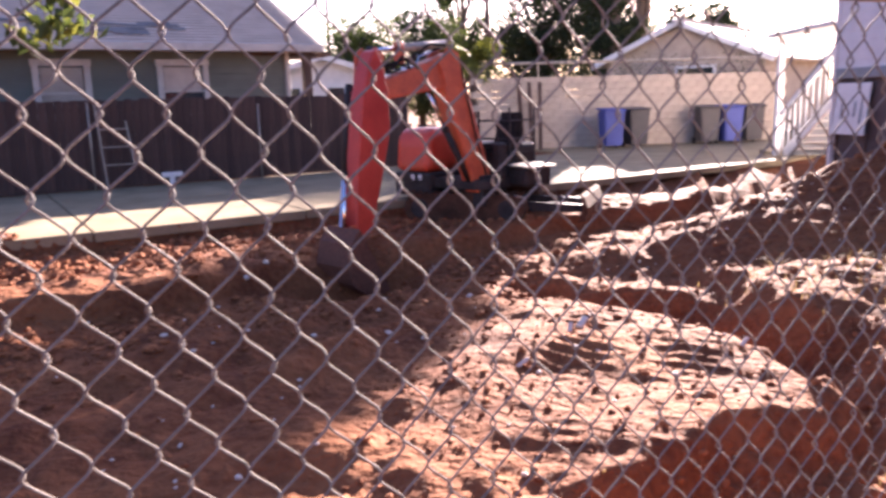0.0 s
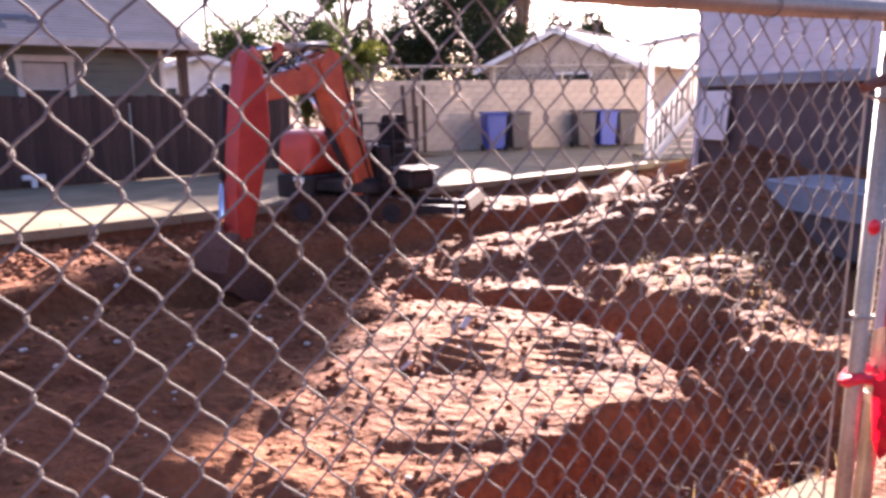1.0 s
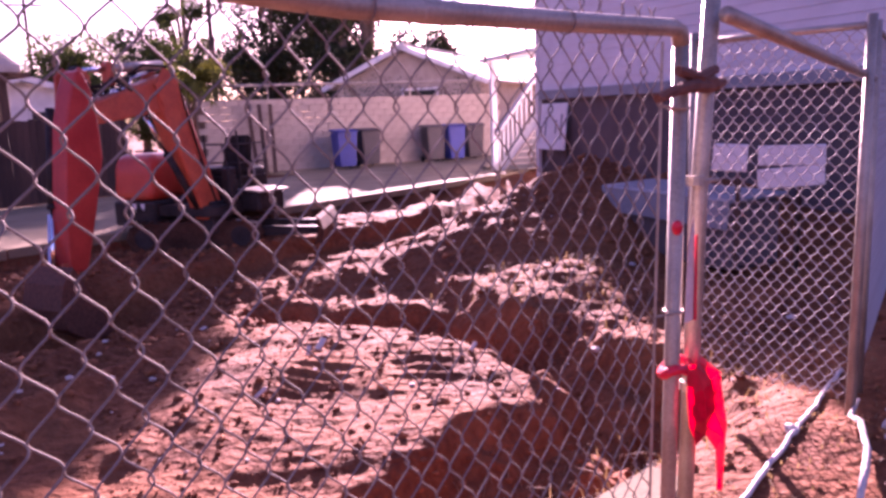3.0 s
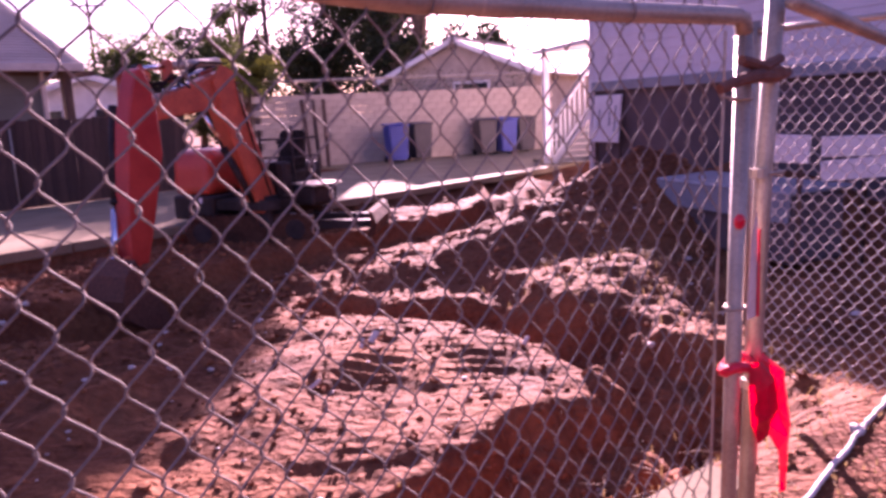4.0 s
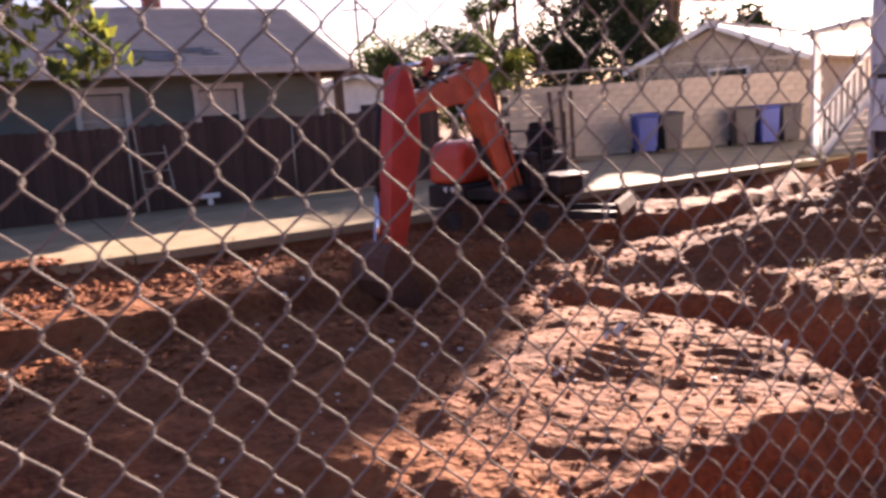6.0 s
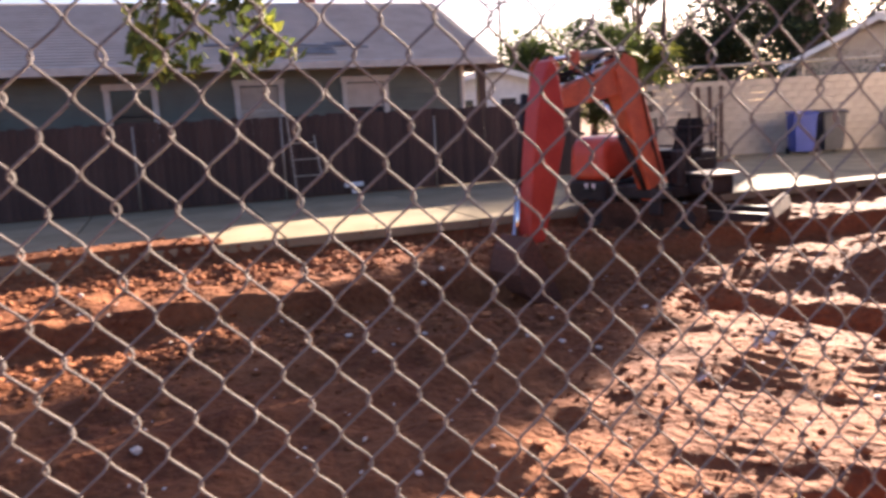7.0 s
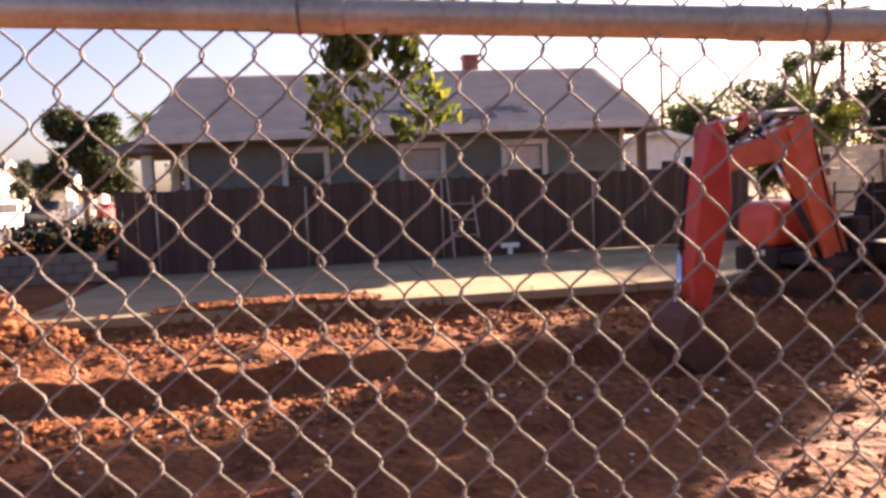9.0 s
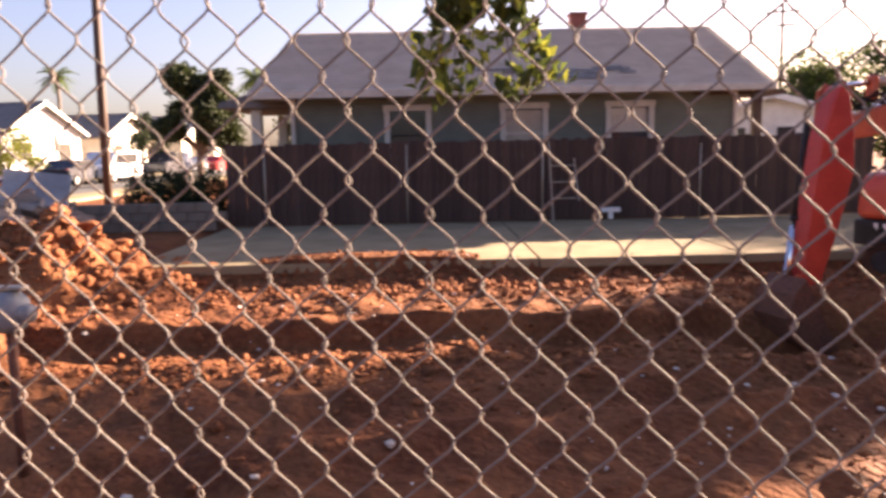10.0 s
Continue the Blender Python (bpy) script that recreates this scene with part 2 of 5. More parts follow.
def height(x, y):
    x, y = np.asarray(x, float), np.asarray(y, float)
    u, n = x * CU + y * SU, -x * SU + y * CU + 0.30
    d = (y - 0.97 - 0.5 * x) / 1.118                     # distance past the chain-link fence
    wob = 0.35 * vnoise(x, y, 1.7, 3) + 0.16 * vnoise(x, y, 0.55, 4)
    # the dug-out lot: upper bench by the drive, lower floor towards the gate
    shift = 0.5 * step(x, 0.5, 1.1)
    inside = step(d, 0.9 - shift * 0.6, 2.2 - shift * 1.4) * step(u + wob, -5.2, -4.2) * step(7.9 - x + wob, 0.0, 1.6)
    bench_n = 8.75 + 0.08 * u + wob * 0.5
    bench = -0.27
    floor = -0.56
    lot = np.where(n > 0, floor + (bench - floor) * step(n, bench_n - 0.10, bench_n + 0.10), floor)
    flat = 1 - 0.45 * np.exp(-(((x - 1.1) / 1.7) ** 4 + ((y - 5.9) / 1.9) ** 4))
    lot = lot + 0.06 * vnoise(x, y, 0.9, 5) + flat * (0.042 * vnoise(x, y, 0.36, 6) + 0.026 * vnoise(x, y, 0.15, 7) + 0.014 * np.abs(vnoise(x, y, 0.075, 8)))
    # spoil ridges left by the bucket
    for c, amp, wd in ((7.0, 0.10, 0.40), (5.9, 0.09, 0.35), (4.7, 0.08, 0.4)):
        lot = lot + amp * np.exp(-((n - c - wob * 0.8 - 0.10 * (u - 1)) / wd) ** 2) * step(u, -3.5, -1.0) * step(6.0 - u, 0.0, 2.0)
    # pad with track marks, and the trench round it
    pad = np.exp(-(((x - 1.1) / 1.7) ** 4 + ((y - 5.9) / 1.9) ** 4))
    a = x * 0.97 - y * 0.24
    b = x * 0.24 + y * 0.97
    tracks = np.maximum(np.exp(-((a + 0.62) / 0.27) ** 4), np.exp(-((a - 0.22) / 0.30) ** 4)) * (0.62 + 0.5 * vnoise(x, y, 0.45, 18))
    lugs = np.maximum(-0.2, np.sin(b * 2 * math.pi / 0.165 + 1.6 * vnoise(x, y, 0.6, 9) + 1.2 * a))
    lot = lot + pad * (0.09 + 0.021 * lugs * tracks - 0.012 * tracks)
    tr = seg_dist(x + wob * 0.25, y + wob * 0.25, [(0.2, 3.0), (1.3, 3.85), (3.1, 5.1), (2.75, 6.3), (1.9, 7.75), (0.7, 8.75)])
    tr = np.minimum(tr, seg_dist(x + wob * 0.25, y + wob * 0.25, [(0.8, 2.95), (1.75, 3.5), (3.2, 4.65)]))
    lot = lot - 0.36 * (1 - step(tr + 0.10 * vnoise(x, y, 0.22, 19), 0.16, 0.46))
    lot = lot - 0.16 * np.exp(-(((x + 1.2) / 0.9) ** 2 + ((y - 8.5) / 0.8) ** 2))
    lot = lot - 0.42 * np.exp(-(((x + 1.45) / 0.75) ** 4 + ((y - 9.35) / 0.75) ** 4))
    # a second pass of the tracks, towards the digger
    c2, d2 = (x + 1.0) * 0.80 - (y - 7.2) * 0.60, (x + 1.0) * 0.60 + (y - 7.2) * 0.80
    lot = lot + 0.035 * np.exp(-(c2 / 0.24) ** 4 - (d2 / 1.7) ** 4) * np.maximum(-0.3, np.sin(d2 * 2 * math.pi / 0.2)) + 0.07 * np.exp(-((np.abs(c2) - 0.42) / 0.12) ** 2 - (d2 / 2.0) ** 4) * (1 + 0.8 * wob)
    # raised ground and mound past the trench
    right = step(x - 2.3 - 0.10 * (8.3 - y) + wob * 0.3, 0.15, 0.5) * step(9.5 - y, -2, 1.5)
    lot = lot + 0.22 * right
    lot = lot + 0.24 * np.exp(-(((x - 3.9) / 0.75) ** 2 + ((y - 7.6) / 0.9) ** 2)) * (1 + 0.5 * wob)
    z = lot * inside
    # rim of the bank along the gate
    z = z - 0.05 * step(d, 0.3, 1.0) * (1 - inside) * (np.abs(x) < 8)
    rim = np.exp(-((d - 1.55) / 0.8) ** 4) * step(x, 0.2, 1.0) * (x < 6)
    z = z + rim * (0.075 * vnoise(x, y, 0.42, 16) + 0.05 * vnoise(x, y, 0.17, 17))
    # spoil heaps
    hp = np.hypot((x - 5.6) / 3.4, (y - 10.4) / 2.45) + 0.05 * wob
    z = z + 1.38 * np.clip(1 - hp, 0, 1) * (1 + 0.05 * vnoise(x, y, 0.4, 12))
    hl = np.hypot((x + 10.6) / 2.0, (y - 5.7) / 1.5) + 0.30 * wob
    z = z + 0.74 * np.clip(1 - hl, 0, 1) ** 0.7 * (1 + 0.34 * vnoise(x, y, 0.3, 13) + 0.2 * vnoise(x, y, 0.13, 20))
    hr = np.hypot((x - 1.6) / 1.6, (y - 10.0) / 0.8) + 0.3 * wob
    z = z + 0.14 * np.clip(1 - hr, 0, 1)
    ol = np.exp(-(((u + 1.1) / 1.5) ** 4 + ((n - 11.6) / 0.62) ** 2))
    z = z + 0.16 * ol * (1 + wob)
    near = (np.abs(x) < 14) & (y > -3) & (y < 17)
    z = z + np.where(near, 0.012 * vnoise(x, y, 0.25, 14), 0)
    # straight cut along the drive
    z = np.where((n > EDGE_N + 0.32) & (u > -4.5) & (hl > 1) & (hp > 1), np.where(ol > 0.22, np.maximum(z, 0.012 + 0.10 * (ol - 0.22)), -0.05), z)
    z = np.where((n > EDGE_N + 0.32) & (u > 40), -0.05, z)
    return np.where(np.hypot(x, y) > 60, -0.05, z)


def build_ground():
    def line(lo, hi, fine_lo, fine_hi, mid_lo, mid_hi, stepsize):
        fine = list(np.arange(fine_lo, mid_lo, stepsize)) + list(np.arange(mid_lo, mid_hi, stepsize / 2)) + list(np.arange(mid_hi, fine_hi, stepsize))
        left, right, v = [], [], stepsize
        p = fine_lo
        while p > lo:
            v *= 1.35
            p -= v
            left.append(p)
        p, v = fine[-1], stepsize
        while p < hi:
            v *= 1.35
            p += v
            right.append(p)
        return np.array(left[::-1] + fine + right)
    xs = line(-900, 900, -13.0, 9.0, -1.5, 4.0, 0.05)
    ys = line(-300, 1500, 1.2, 14.0, 2.2, 8.6, 0.05)
    gx, gy = np.meshgrid(xs, ys)
    gz = height(gx, gy)
    nx, ny = len(xs), len(ys)
    verts = np.stack([gx, gy, gz], -1).reshape(-1, 3)
    idx = np.arange(nx * ny).reshape(ny, nx)
    faces = np.stack([idx[:-1, :-1], idx[:-1, 1:], idx[1:, 1:], idx[1:, :-1]], -1).reshape(-1, 4)
    ob = raw("ground", verts.tolist(), faces.tolist(), DIRT, smooth=True)
    return tagged(ob, "dug-out bare red dirt lot with trenches, benches and track marks", "ground", kind="structure")


build_ground()


def hz(x, y):
    return float(height(np.array([x]), np.array([y]))[0])


def scatter_clods(name, label, count, area, lo, hi, mat, seed, dens=None):
    rng = random.Random(seed)
    ico = bmesh.new()
    bmesh.ops.create_icosphere(ico, subdivisions=1, radius=1.0)
    base = np.array([v.co[:] for v in ico.verts])
    tri = np.array([[v.index for v in f.verts] for f in ico.faces])
    ico.free()
    vs, fs = [], []
    x0, x1, y0, y1 = area
    nrng = np.random.RandomState(seed)
    px_, py_ = nrng.uniform(x0, x1, count * 4), nrng.uniform(y0, y1, count * 4)
    keep = np.ones(len(px_), bool) if dens is None else nrng.rand(len(px_)) < dens(px_, py_)
    px_, py_ = px_[keep][:count], py_[keep][:count]
    pz = height(px_, py_)
    for i in range(len(px_)):
        s = lo + (hi - lo) * rng.random() ** 4
        sc = np.array([s * rng.uniform(0.7, 1.4), s * rng.uniform(0.7, 1.4), s * rng.uniform(0.5, 0.9)])
        t = rng.uniform(0, 6.28)
        rot = np.array([[math.cos(t), -math.sin(t), 0], [math.sin(t), math.cos(t), 0], [0, 0, 1]])
        v = (base * (1 + nrng.uniform(-0.28, 0.28, (len(base), 1))) * sc) @ rot.T + [px_[i], py_[i], pz[i] + 0.25 * s]
        fs.append(tri + len(vs) * len(base))
        vs.append(v)
    ob = raw(name, np.concatenate(vs).tolist(), np.concatenate(fs).tolist(), mat)
    return tagged(ob, label, name.replace("_", " "), kind="stuff")


def lot_density(x, y):
    u, n = x * CU + y * SU, -x * SU + y * CU
    heap = np.exp(-(((x + 10.3) / 2.2) ** 2 + ((y - 5.7) / 1.8) ** 2)) + 0.45 * np.exp(-(((x - 5) / 2.6) ** 2 + ((y - 10) / 2.4) ** 2))
    bands = 0.9 * np.exp(-((n - 10.2) / 0.9) ** 2) + 0.8 * np.exp(-((n - 7.5) / 0.8) ** 2) + 0.15
    return np.where((n < 11.2) | (heap > 0.2), np.clip(np.maximum(bands * np.where((u > 7.5) | (n < 5.6), 0.35, 1), heap), 0, 1), 0)


scatter_clods("dirt_clods", "loose red dirt clods strewn over the dug lot", 9000, (-12.5, 7.5, 2.2, 13.5), 0.009, 0.06, CLOD, 21, lot_density)
scatter_clods("bench_clods", "crumbly lit dirt clods heaped along the upper bench", 5200, (-9.5, 0.5, 3.0, 12.5), 0.010, 0.06, CLOD, 23,
              lambda x, y: np.exp(-((-x * SU + y * CU - 10.3) / 0.75) ** 2) + 0.8 * np.exp(-((-x * SU + y * CU - 7.7 - 0.08 * (x * CU + y * SU)) / 0.45) ** 2))
scatter_clods("bank_clods", "crumbled dirt clods along the trench and pad", 3200, (-0.8, 4.8, 2.5, 8.8), 0.006, 0.032, CLOD, 24)
scatter_clods("heap_clods", "large broken dirt clods and chunks on the spoil heap", 900, (-12.6, -8.4, 4.2, 7.6), 0.015, 0.13, CLOD, 25,
              lambda x, y: np.clip(1.25 - np.hypot((x + 10.5) / 2.1, (y - 5.8) / 1.6), 0, 1))
scatter_clods("small_stones", "pale small stones lying in the red dirt", 260, (-8, 5, 2.6, 10.5), 0.012, 0.045, STONE, 22)

# ---------------------------------------------------------------- drive and street
def build_drive():
    rng = random.Random(5)
    drive = tagged(new("driveway"), "pale concrete driveway slab beside the dug lot", "driveway", kind="structure")
    u = -4.6
    while u < 42:
        for n0, n1 in ((EDGE_N, 13.9), (13.9, FENCE_N + 0.2)):
            bm = B()
            n0j = n0 + (rng.uniform(-0.02, 0.02) if n0 == EDGE_N else 0)
            box(bm, (2.98, n1 - n0j - 0.012, 0.14), (0, 0, 0), bevel=0.012)
            p = part("slab", bm, CONCRETE, drive)
            p.matrix_basis = pose(*un(u + 1.5, (n0j + n1) / 2, -0.07 + rng.uniform(-0.003, 0.003)), 0, 0, PLAN)
        u += 3.0
    yard = B()
    box(yard, (24, 12, 0.1), (0, 0, 0))
    part("yard_slab", yard, CONCRETE, drive).matrix_basis = pose(*un(27, 23, -0.055), 0, 0, PLAN)
    # roadway across the front of the neighbouring houses
    st = B()
    box(st, (7.5, 160, 0.1), (0, 0, 0))
    road = part("street", st, ASPHALT)
    road.matrix_basis = pose(-43.5, 30.0, 0.0, 0, 0, 36)
    tagged(road, "grey asphalt residential street with parked cars", "street", kind="structure")
    for off, nm in ((-4.6, "pavement"), (4.6, "pavement_far")):
        k = B()
        box(k, (1.6, 160, 0.16), (0, 0, 0), bevel=0.02)
        c = part(nm, k, CONCRETE)
        c.matrix_basis = pose(-43.5 + off * CU, 30.0 + off * SU, 0.04, 0, 0, 36)
        tagged(c, "concrete pavement with kerb along the street", "pavement", kind="structure")


build_drive()

# ---------------------------------------------------------------- board fence
def build_board_fence():
    fence = thing("wooden_fence", "dark stained vertical board fence along the driveway", "fence", kind="structure")
    bm = B()
    box(bm, (0.139, 0.02, 1.75), (0, 0, 0.875), bevel=0.004)
    bm.verts.ensure_lookup_table()
    first = part("board", bm, WOOD_FENCE, fence)
    rng = random.Random(11)
    mesh = first.data
    bpy.data.objects.remove(first)
    u = -4.5
    while u < 9.6:
        ob = new("board", mesh)
        ob.parent = fence
        ob.matrix_basis = pose(*un(u, FENCE_N + rng.uniform(-0.004, 0.004), 0.03), rng.uniform(-0.3, 0.3), 0, PLAN) @ Matrix.Diagonal((1, 1, rng.uniform(0.985, 1.012), 1))
        u += 0.1425
    for z in (0.35, 1.0, 1.6):
        r = B()
        box(r, (14.2, 0.045, 0.09), (0, 0, 0), bevel=0.005)
        part("rail", r, WOOD_DARK, fence).matrix_basis = pose(*un(2.55, FENCE_N + 0.045, z), 0, 0, PLAN)
    # slim metal posts standing in front of it
    for u_, h in ((-3.74, 1.70), (-0.67, 1.70), (2.27, 1.72), (5.71, 1.6)):
        p = thing("metal_post", "slim galvanised post standing against the board fence", "post", un(u_, FENCE_N - 0.06, 0), PLAN, "posts along the fence")
        b = B()
        tube(b, [(0, 0, 0), (0.01, 0, h)], 0.02)
        part("pole", b, GALV, p, smooth=True)
        b = B()
        box(b, (0.05, 0.05, 0.02), (0.01, 0, h + 0.01), bevel=0.005)
        part("cap", b, GALV, p)


build_board_fence()


def build_low_wall():
    w = thing("block_retaining_wall", "low tan concrete block retaining wall before the hedge", "wall", kind="structure")
    rng = random.Random(3)
    bm = B()
    box(bm, (0.39, 0.19, 0.19), (0, 0, 0), bevel=0.006)
    first = part("block", bm, BLOCK_OLD, w)
    mesh = first.data
    bpy.data.objects.remove(first)
    for row in range(3):
        for i in range(14):
            ob = new("block", mesh)
            ob.parent = w
            ob.matrix_basis = pose(*un(-10.1 + 0.4 * i + 0.2 * (row % 2), 16.2 + rng.uniform(-0.004, 0.004), 0.10 + 0.2 * row), 0, 0, PLAN)


build_low_wall()

# ---------------------------------------------------------------- plants
def leaves(name, centre_list, count, size, mat, parent, seed, flat=0.6):
    """Many small bent leaves spread in clumps: (x, y, z, rx, ry, rz) ellipsoids."""
    rng = np.random.RandomState(seed)
    vs, fs = [], []
    total = sum((c[3] * c[4] * c[5]) ** (2 / 3) for c in centre_list)
    k = 0
    for c in centre_list:
        m = max(4, int(count * (c[3] * c[4] * c[5]) ** (2 / 3) / total))
        d = rng.normal(size=(m, 3))
        d /= np.linalg.norm(d, axis=1, keepdims=True)
        r = rng.uniform(0.35, 1.0, (m, 1)) ** 0.5 * (1 + 0.15 * rng.normal(size=(m, 1)))
        p = np.array(c[:3]) + d * r * np.array(c[3:6])
        for q in p:
            a = rng.normal(size=3)
            a[2] *= flat
            a /= np.linalg.norm(a)
            b = np.cross(a, rng.normal(size=3))
            b /= np.linalg.norm(b)
            nrm = np.cross(a, b)
            s = size * rng.uniform(0.6, 1.35)
            vs += [q - a * s * 0.5, q + b * s * 0.28 + nrm * s * 0.08, q + a * s * 0.5 - nrm * s * 0.1, q - b * s * 0.28 + nrm * s * 0.08]
            fs.append((k, k + 1, k + 2, k + 3))
            k += 4
    return raw(name, [tuple(v) for v in vs], fs, mat, parent)


def tree(label, at, h, spread, seed, mat=LEAF_DARK, count=2600, size=0.34, low=0.35, name="tree", clumps=13, turn=None, limbs=()):
    rng = random.Random(seed)
    spin = rng.uniform(0, 360)
    t = thing(name, label, "tree", at, spin if turn is None else turn)
    bm = B()
    tube(bm, [(0, 0, -0.1), (0.1, 0, h * 0.2), (-0.05, 0.1, h * 0.45), (0.1, 0, h * 0.75)], [h * 0.035, h * 0.028, h * 0.02, h * 0.008], 8)
    cl = []
    for i in range(clumps):
        a, z = rng.uniform(0, 6.28), rng.uniform(low, 0.93)
        rad = spread * math.sqrt(max(0.08, 1 - ((z - 0.6) / 0.45) ** 2)) * rng.uniform(0.3, 0.85)
        c = (math.cos(a) * rad, math.sin(a) * rad, z * h)
        s = spread * rng.uniform(0.26, 0.45)
        cl.append((*c, s, s, s * rng.uniform(0.6, 0.9)))
        tube(bm, [(0, 0, h * min(0.5, z * 0.6)), (c[0] * 0.5, c[1] * 0.5, h * z * 0.85), c], [h * 0.014, h * 0.009, h * 0.004], 5)
    for c in limbs:
        cl.append(c)
        tube(bm, [(0, 0, h * 0.6), (c[0] * 0.5, c[1] * 0.5, (h * 0.6 + c[2]) / 2), c[:3]], [h * 0.012, h * 0.008, h * 0.003], 5)
    part("trunk", bm, BARK, t, smooth=True)
    leaves("crown", cl, count, size, mat, t, seed)
    return t


def palm(label, at, h, seed, frond=1.7, n=26, mat=LEAF):
    rng = random.Random(seed)
    t = thing("palm_tree", label, "palm tree", at)
    bm = B()
    tube(bm, [(0, 0, -0.1), (0.05, 0, h * 0.4), (0, 0.08, h * 0.75), (0.05, 0.05, h)], [0.2, 0.16, 0.14, 0.13], 9)
    part("trunk", bm, BARK, t, smooth=True)
    vs, fs = [], []
    for i in range(n):
        a, el = rng.uniform(0, 6.28), rng.uniform(-0.5, 1.2)
        L = frond * rng.uniform(0.8, 1.15)
        prev = None
        for k in range(9):
            w = k / 8
            r = L * w * math.cos(el * (1 - 0.3 * w))
            z = L * (w * math.sin(el) - 0.5 * w * w)
            c = Vector((math.cos(a) * r, math.sin(a) * r, h + z))
            if k:
                side = Vector((-math.sin(a), math.cos(a), 0))
                for sgn in (-1, 1):
                    tip = c + side * sgn * frond * 0.28 * math.sin(math.pi * min(1, w * 0.9 + 0.1)) + Vector((math.cos(a) * 0.15, math.sin(a) * 0.15, -0.16))
                    j = len(vs)
                    vs += [tuple(prev), tuple(c), tuple(tip)]
                    fs.append((j, j + 1, j + 2))
            prev = c
    raw("crown", vs, fs, mat, t)
    return t


tree("dark round street tree beside the houses", (-35.8, 28.8, 0), 6.6, 2.35, 41, LEAF_DARK, 24000, 0.26, 0.36, clumps=34)
tree("small dark tree by the street", (-46.0, 33.0, 0), 5.2, 1.5, 42, LEAF_DARK, 2400, 0.22, 0.4)
palm("tall fan palm behind the house", (-43.2, 40.2, 0), 7.2, 43, 1.7)
palm("palm beyond the far houses", (-62, 36, 0), 8.4, 44, 1.7)
tree("leafy shrub tree behind the porch", (-17.0, 16.5, 0), 3.0, 1.3, 45, LEAF_BRIGHT, 3000, 0.14, 0.15)
# trees behind the digger and the yard wall
tree("dense green tree behind the board fence", (-6.0, 38.5, 0), 5.6, 2.4, 51, LEAF, 12000, 0.17, 0.12, clumps=30)
tree("dense green tree behind the yard", (-2.6, 40.5, 0), 6.4, 2.6, 52, LEAF, 13000, 0.17, 0.12, clumps=30)
tree("tall feathery tree behind the yard", (-0.6, 44.5, 0), 9.6, 1.8, 53, LEAF, 7500, 0.16, 0.25)
tree("big dark tree behind the yard wall", (4.3, 47.0, 0), 9.3, 3.7, 54, LEAF_DARK, 24000, 0.22, 0.12, clumps=44)
# the listed limbs are added above the view to shade the lot's near left
tree("very tall dark tree beside the garage, with unseen limbs added for shade", (6.4, 35.6, 0), 13.1, 1.75, 55, LEAF_DARK, 12000, 0.2, 0.14, clumps=22, turn=0,
     limbs=((-1.5, 0.2, 9.8, 0.9, 0.9, 0.5), (-2.5, 0, 10.0, 0.8, 0.8, 0.55), (-1.8, -0.3, 10.7, 1.0, 0.9, 0.6), (-3.2, 0.3, 10.5, 0.8, 0.9, 0.55),
            (-1.9, 0, 9.25, 0.9, 0.9, 0.45), (-2.9, 0.2, 9.4, 0.9, 0.9, 0.45), (-0.9, 0, 9.3, 0.8, 0.8, 0.4), (-3.8, 0, 9.7, 0.8, 0.8, 0.5)))
tree("dark tree beside the tall one", (8.6, 48.5, 0), 10.4, 3.6, 59, LEAF_DARK, 22000, 0.22, 0.12, clumps=40)
# added shadow caster: crown stands above the view and dapples the dug lot
tree("tall thin-leaved tree added to shade the lot, its crown unseen", (8.0, 37.0, 0), 13.6, 1.5, 60, LEAF_DARK, 6500, 0.2, 0.5, clumps=17)
tree("tree above the garage roof", (13.5, 46.0, 0), 8.0, 3.2, 56, LEAF_DARK, 6000, 0.28, 0.2, clumps=18)
tree("tree far behind the neighbouring house", (-12.5, 46.0, 0), 5.0, 2.6, 58, LEAF, 3500, 0.26, 0.2)
palm("young yellow-green palm behind the digger", (0.05, 25.0, 0), 2.9, 61, 1.35, 42, LEAF_BRIGHT)
palm("slender palm above the trees", (-0.4, 46.0, 0), 9.6, 62, 1.6)

def hedge(label, p0, p1, h, w, seed, mat=LEAF_DARK, count=2200):
    t = thing("hedge", label, "hedge")
    p0, p1 = Vector(p0), Vector(p1)
    m = max(3, int((p1 - p0).length / 0.5))
    rng = random.Random(seed)
    cl = []
    for i in range(m + 1):
        p = p0.lerp(p1, i / m)
        bm = B()
        cl.append((p.x + rng.uniform(-.1, .1), p.y + rng.uniform(-.1, .1), p.z + h * 0.55, 0.45, w / 2, h * rng.uniform(0.42, 0.52)))
        tube(bm, [(p.x, p.y, p.z - 0.05), (p.x + 0.05, p.y, p.z + h * 0.5)], [0.03, 0.012], 5)
        part("stem", bm, BARK, t)
    leaves("foliage", cl, count * 2, 0.075, mat, t, seed)


hedge("clipped dark hedge behind the block wall", un(-6.6, 17.3, 0), un(-5.0, 17.3, 0), 1.2, 0.9, 71, LEAF_DARK, 5200)
hedge("dark hedge behind the tan yard wall", (2.0, 26.3, 0), (10.0, 28.0, 0), 2.8, 1.2, 72, LEAF_DARK, 3200)


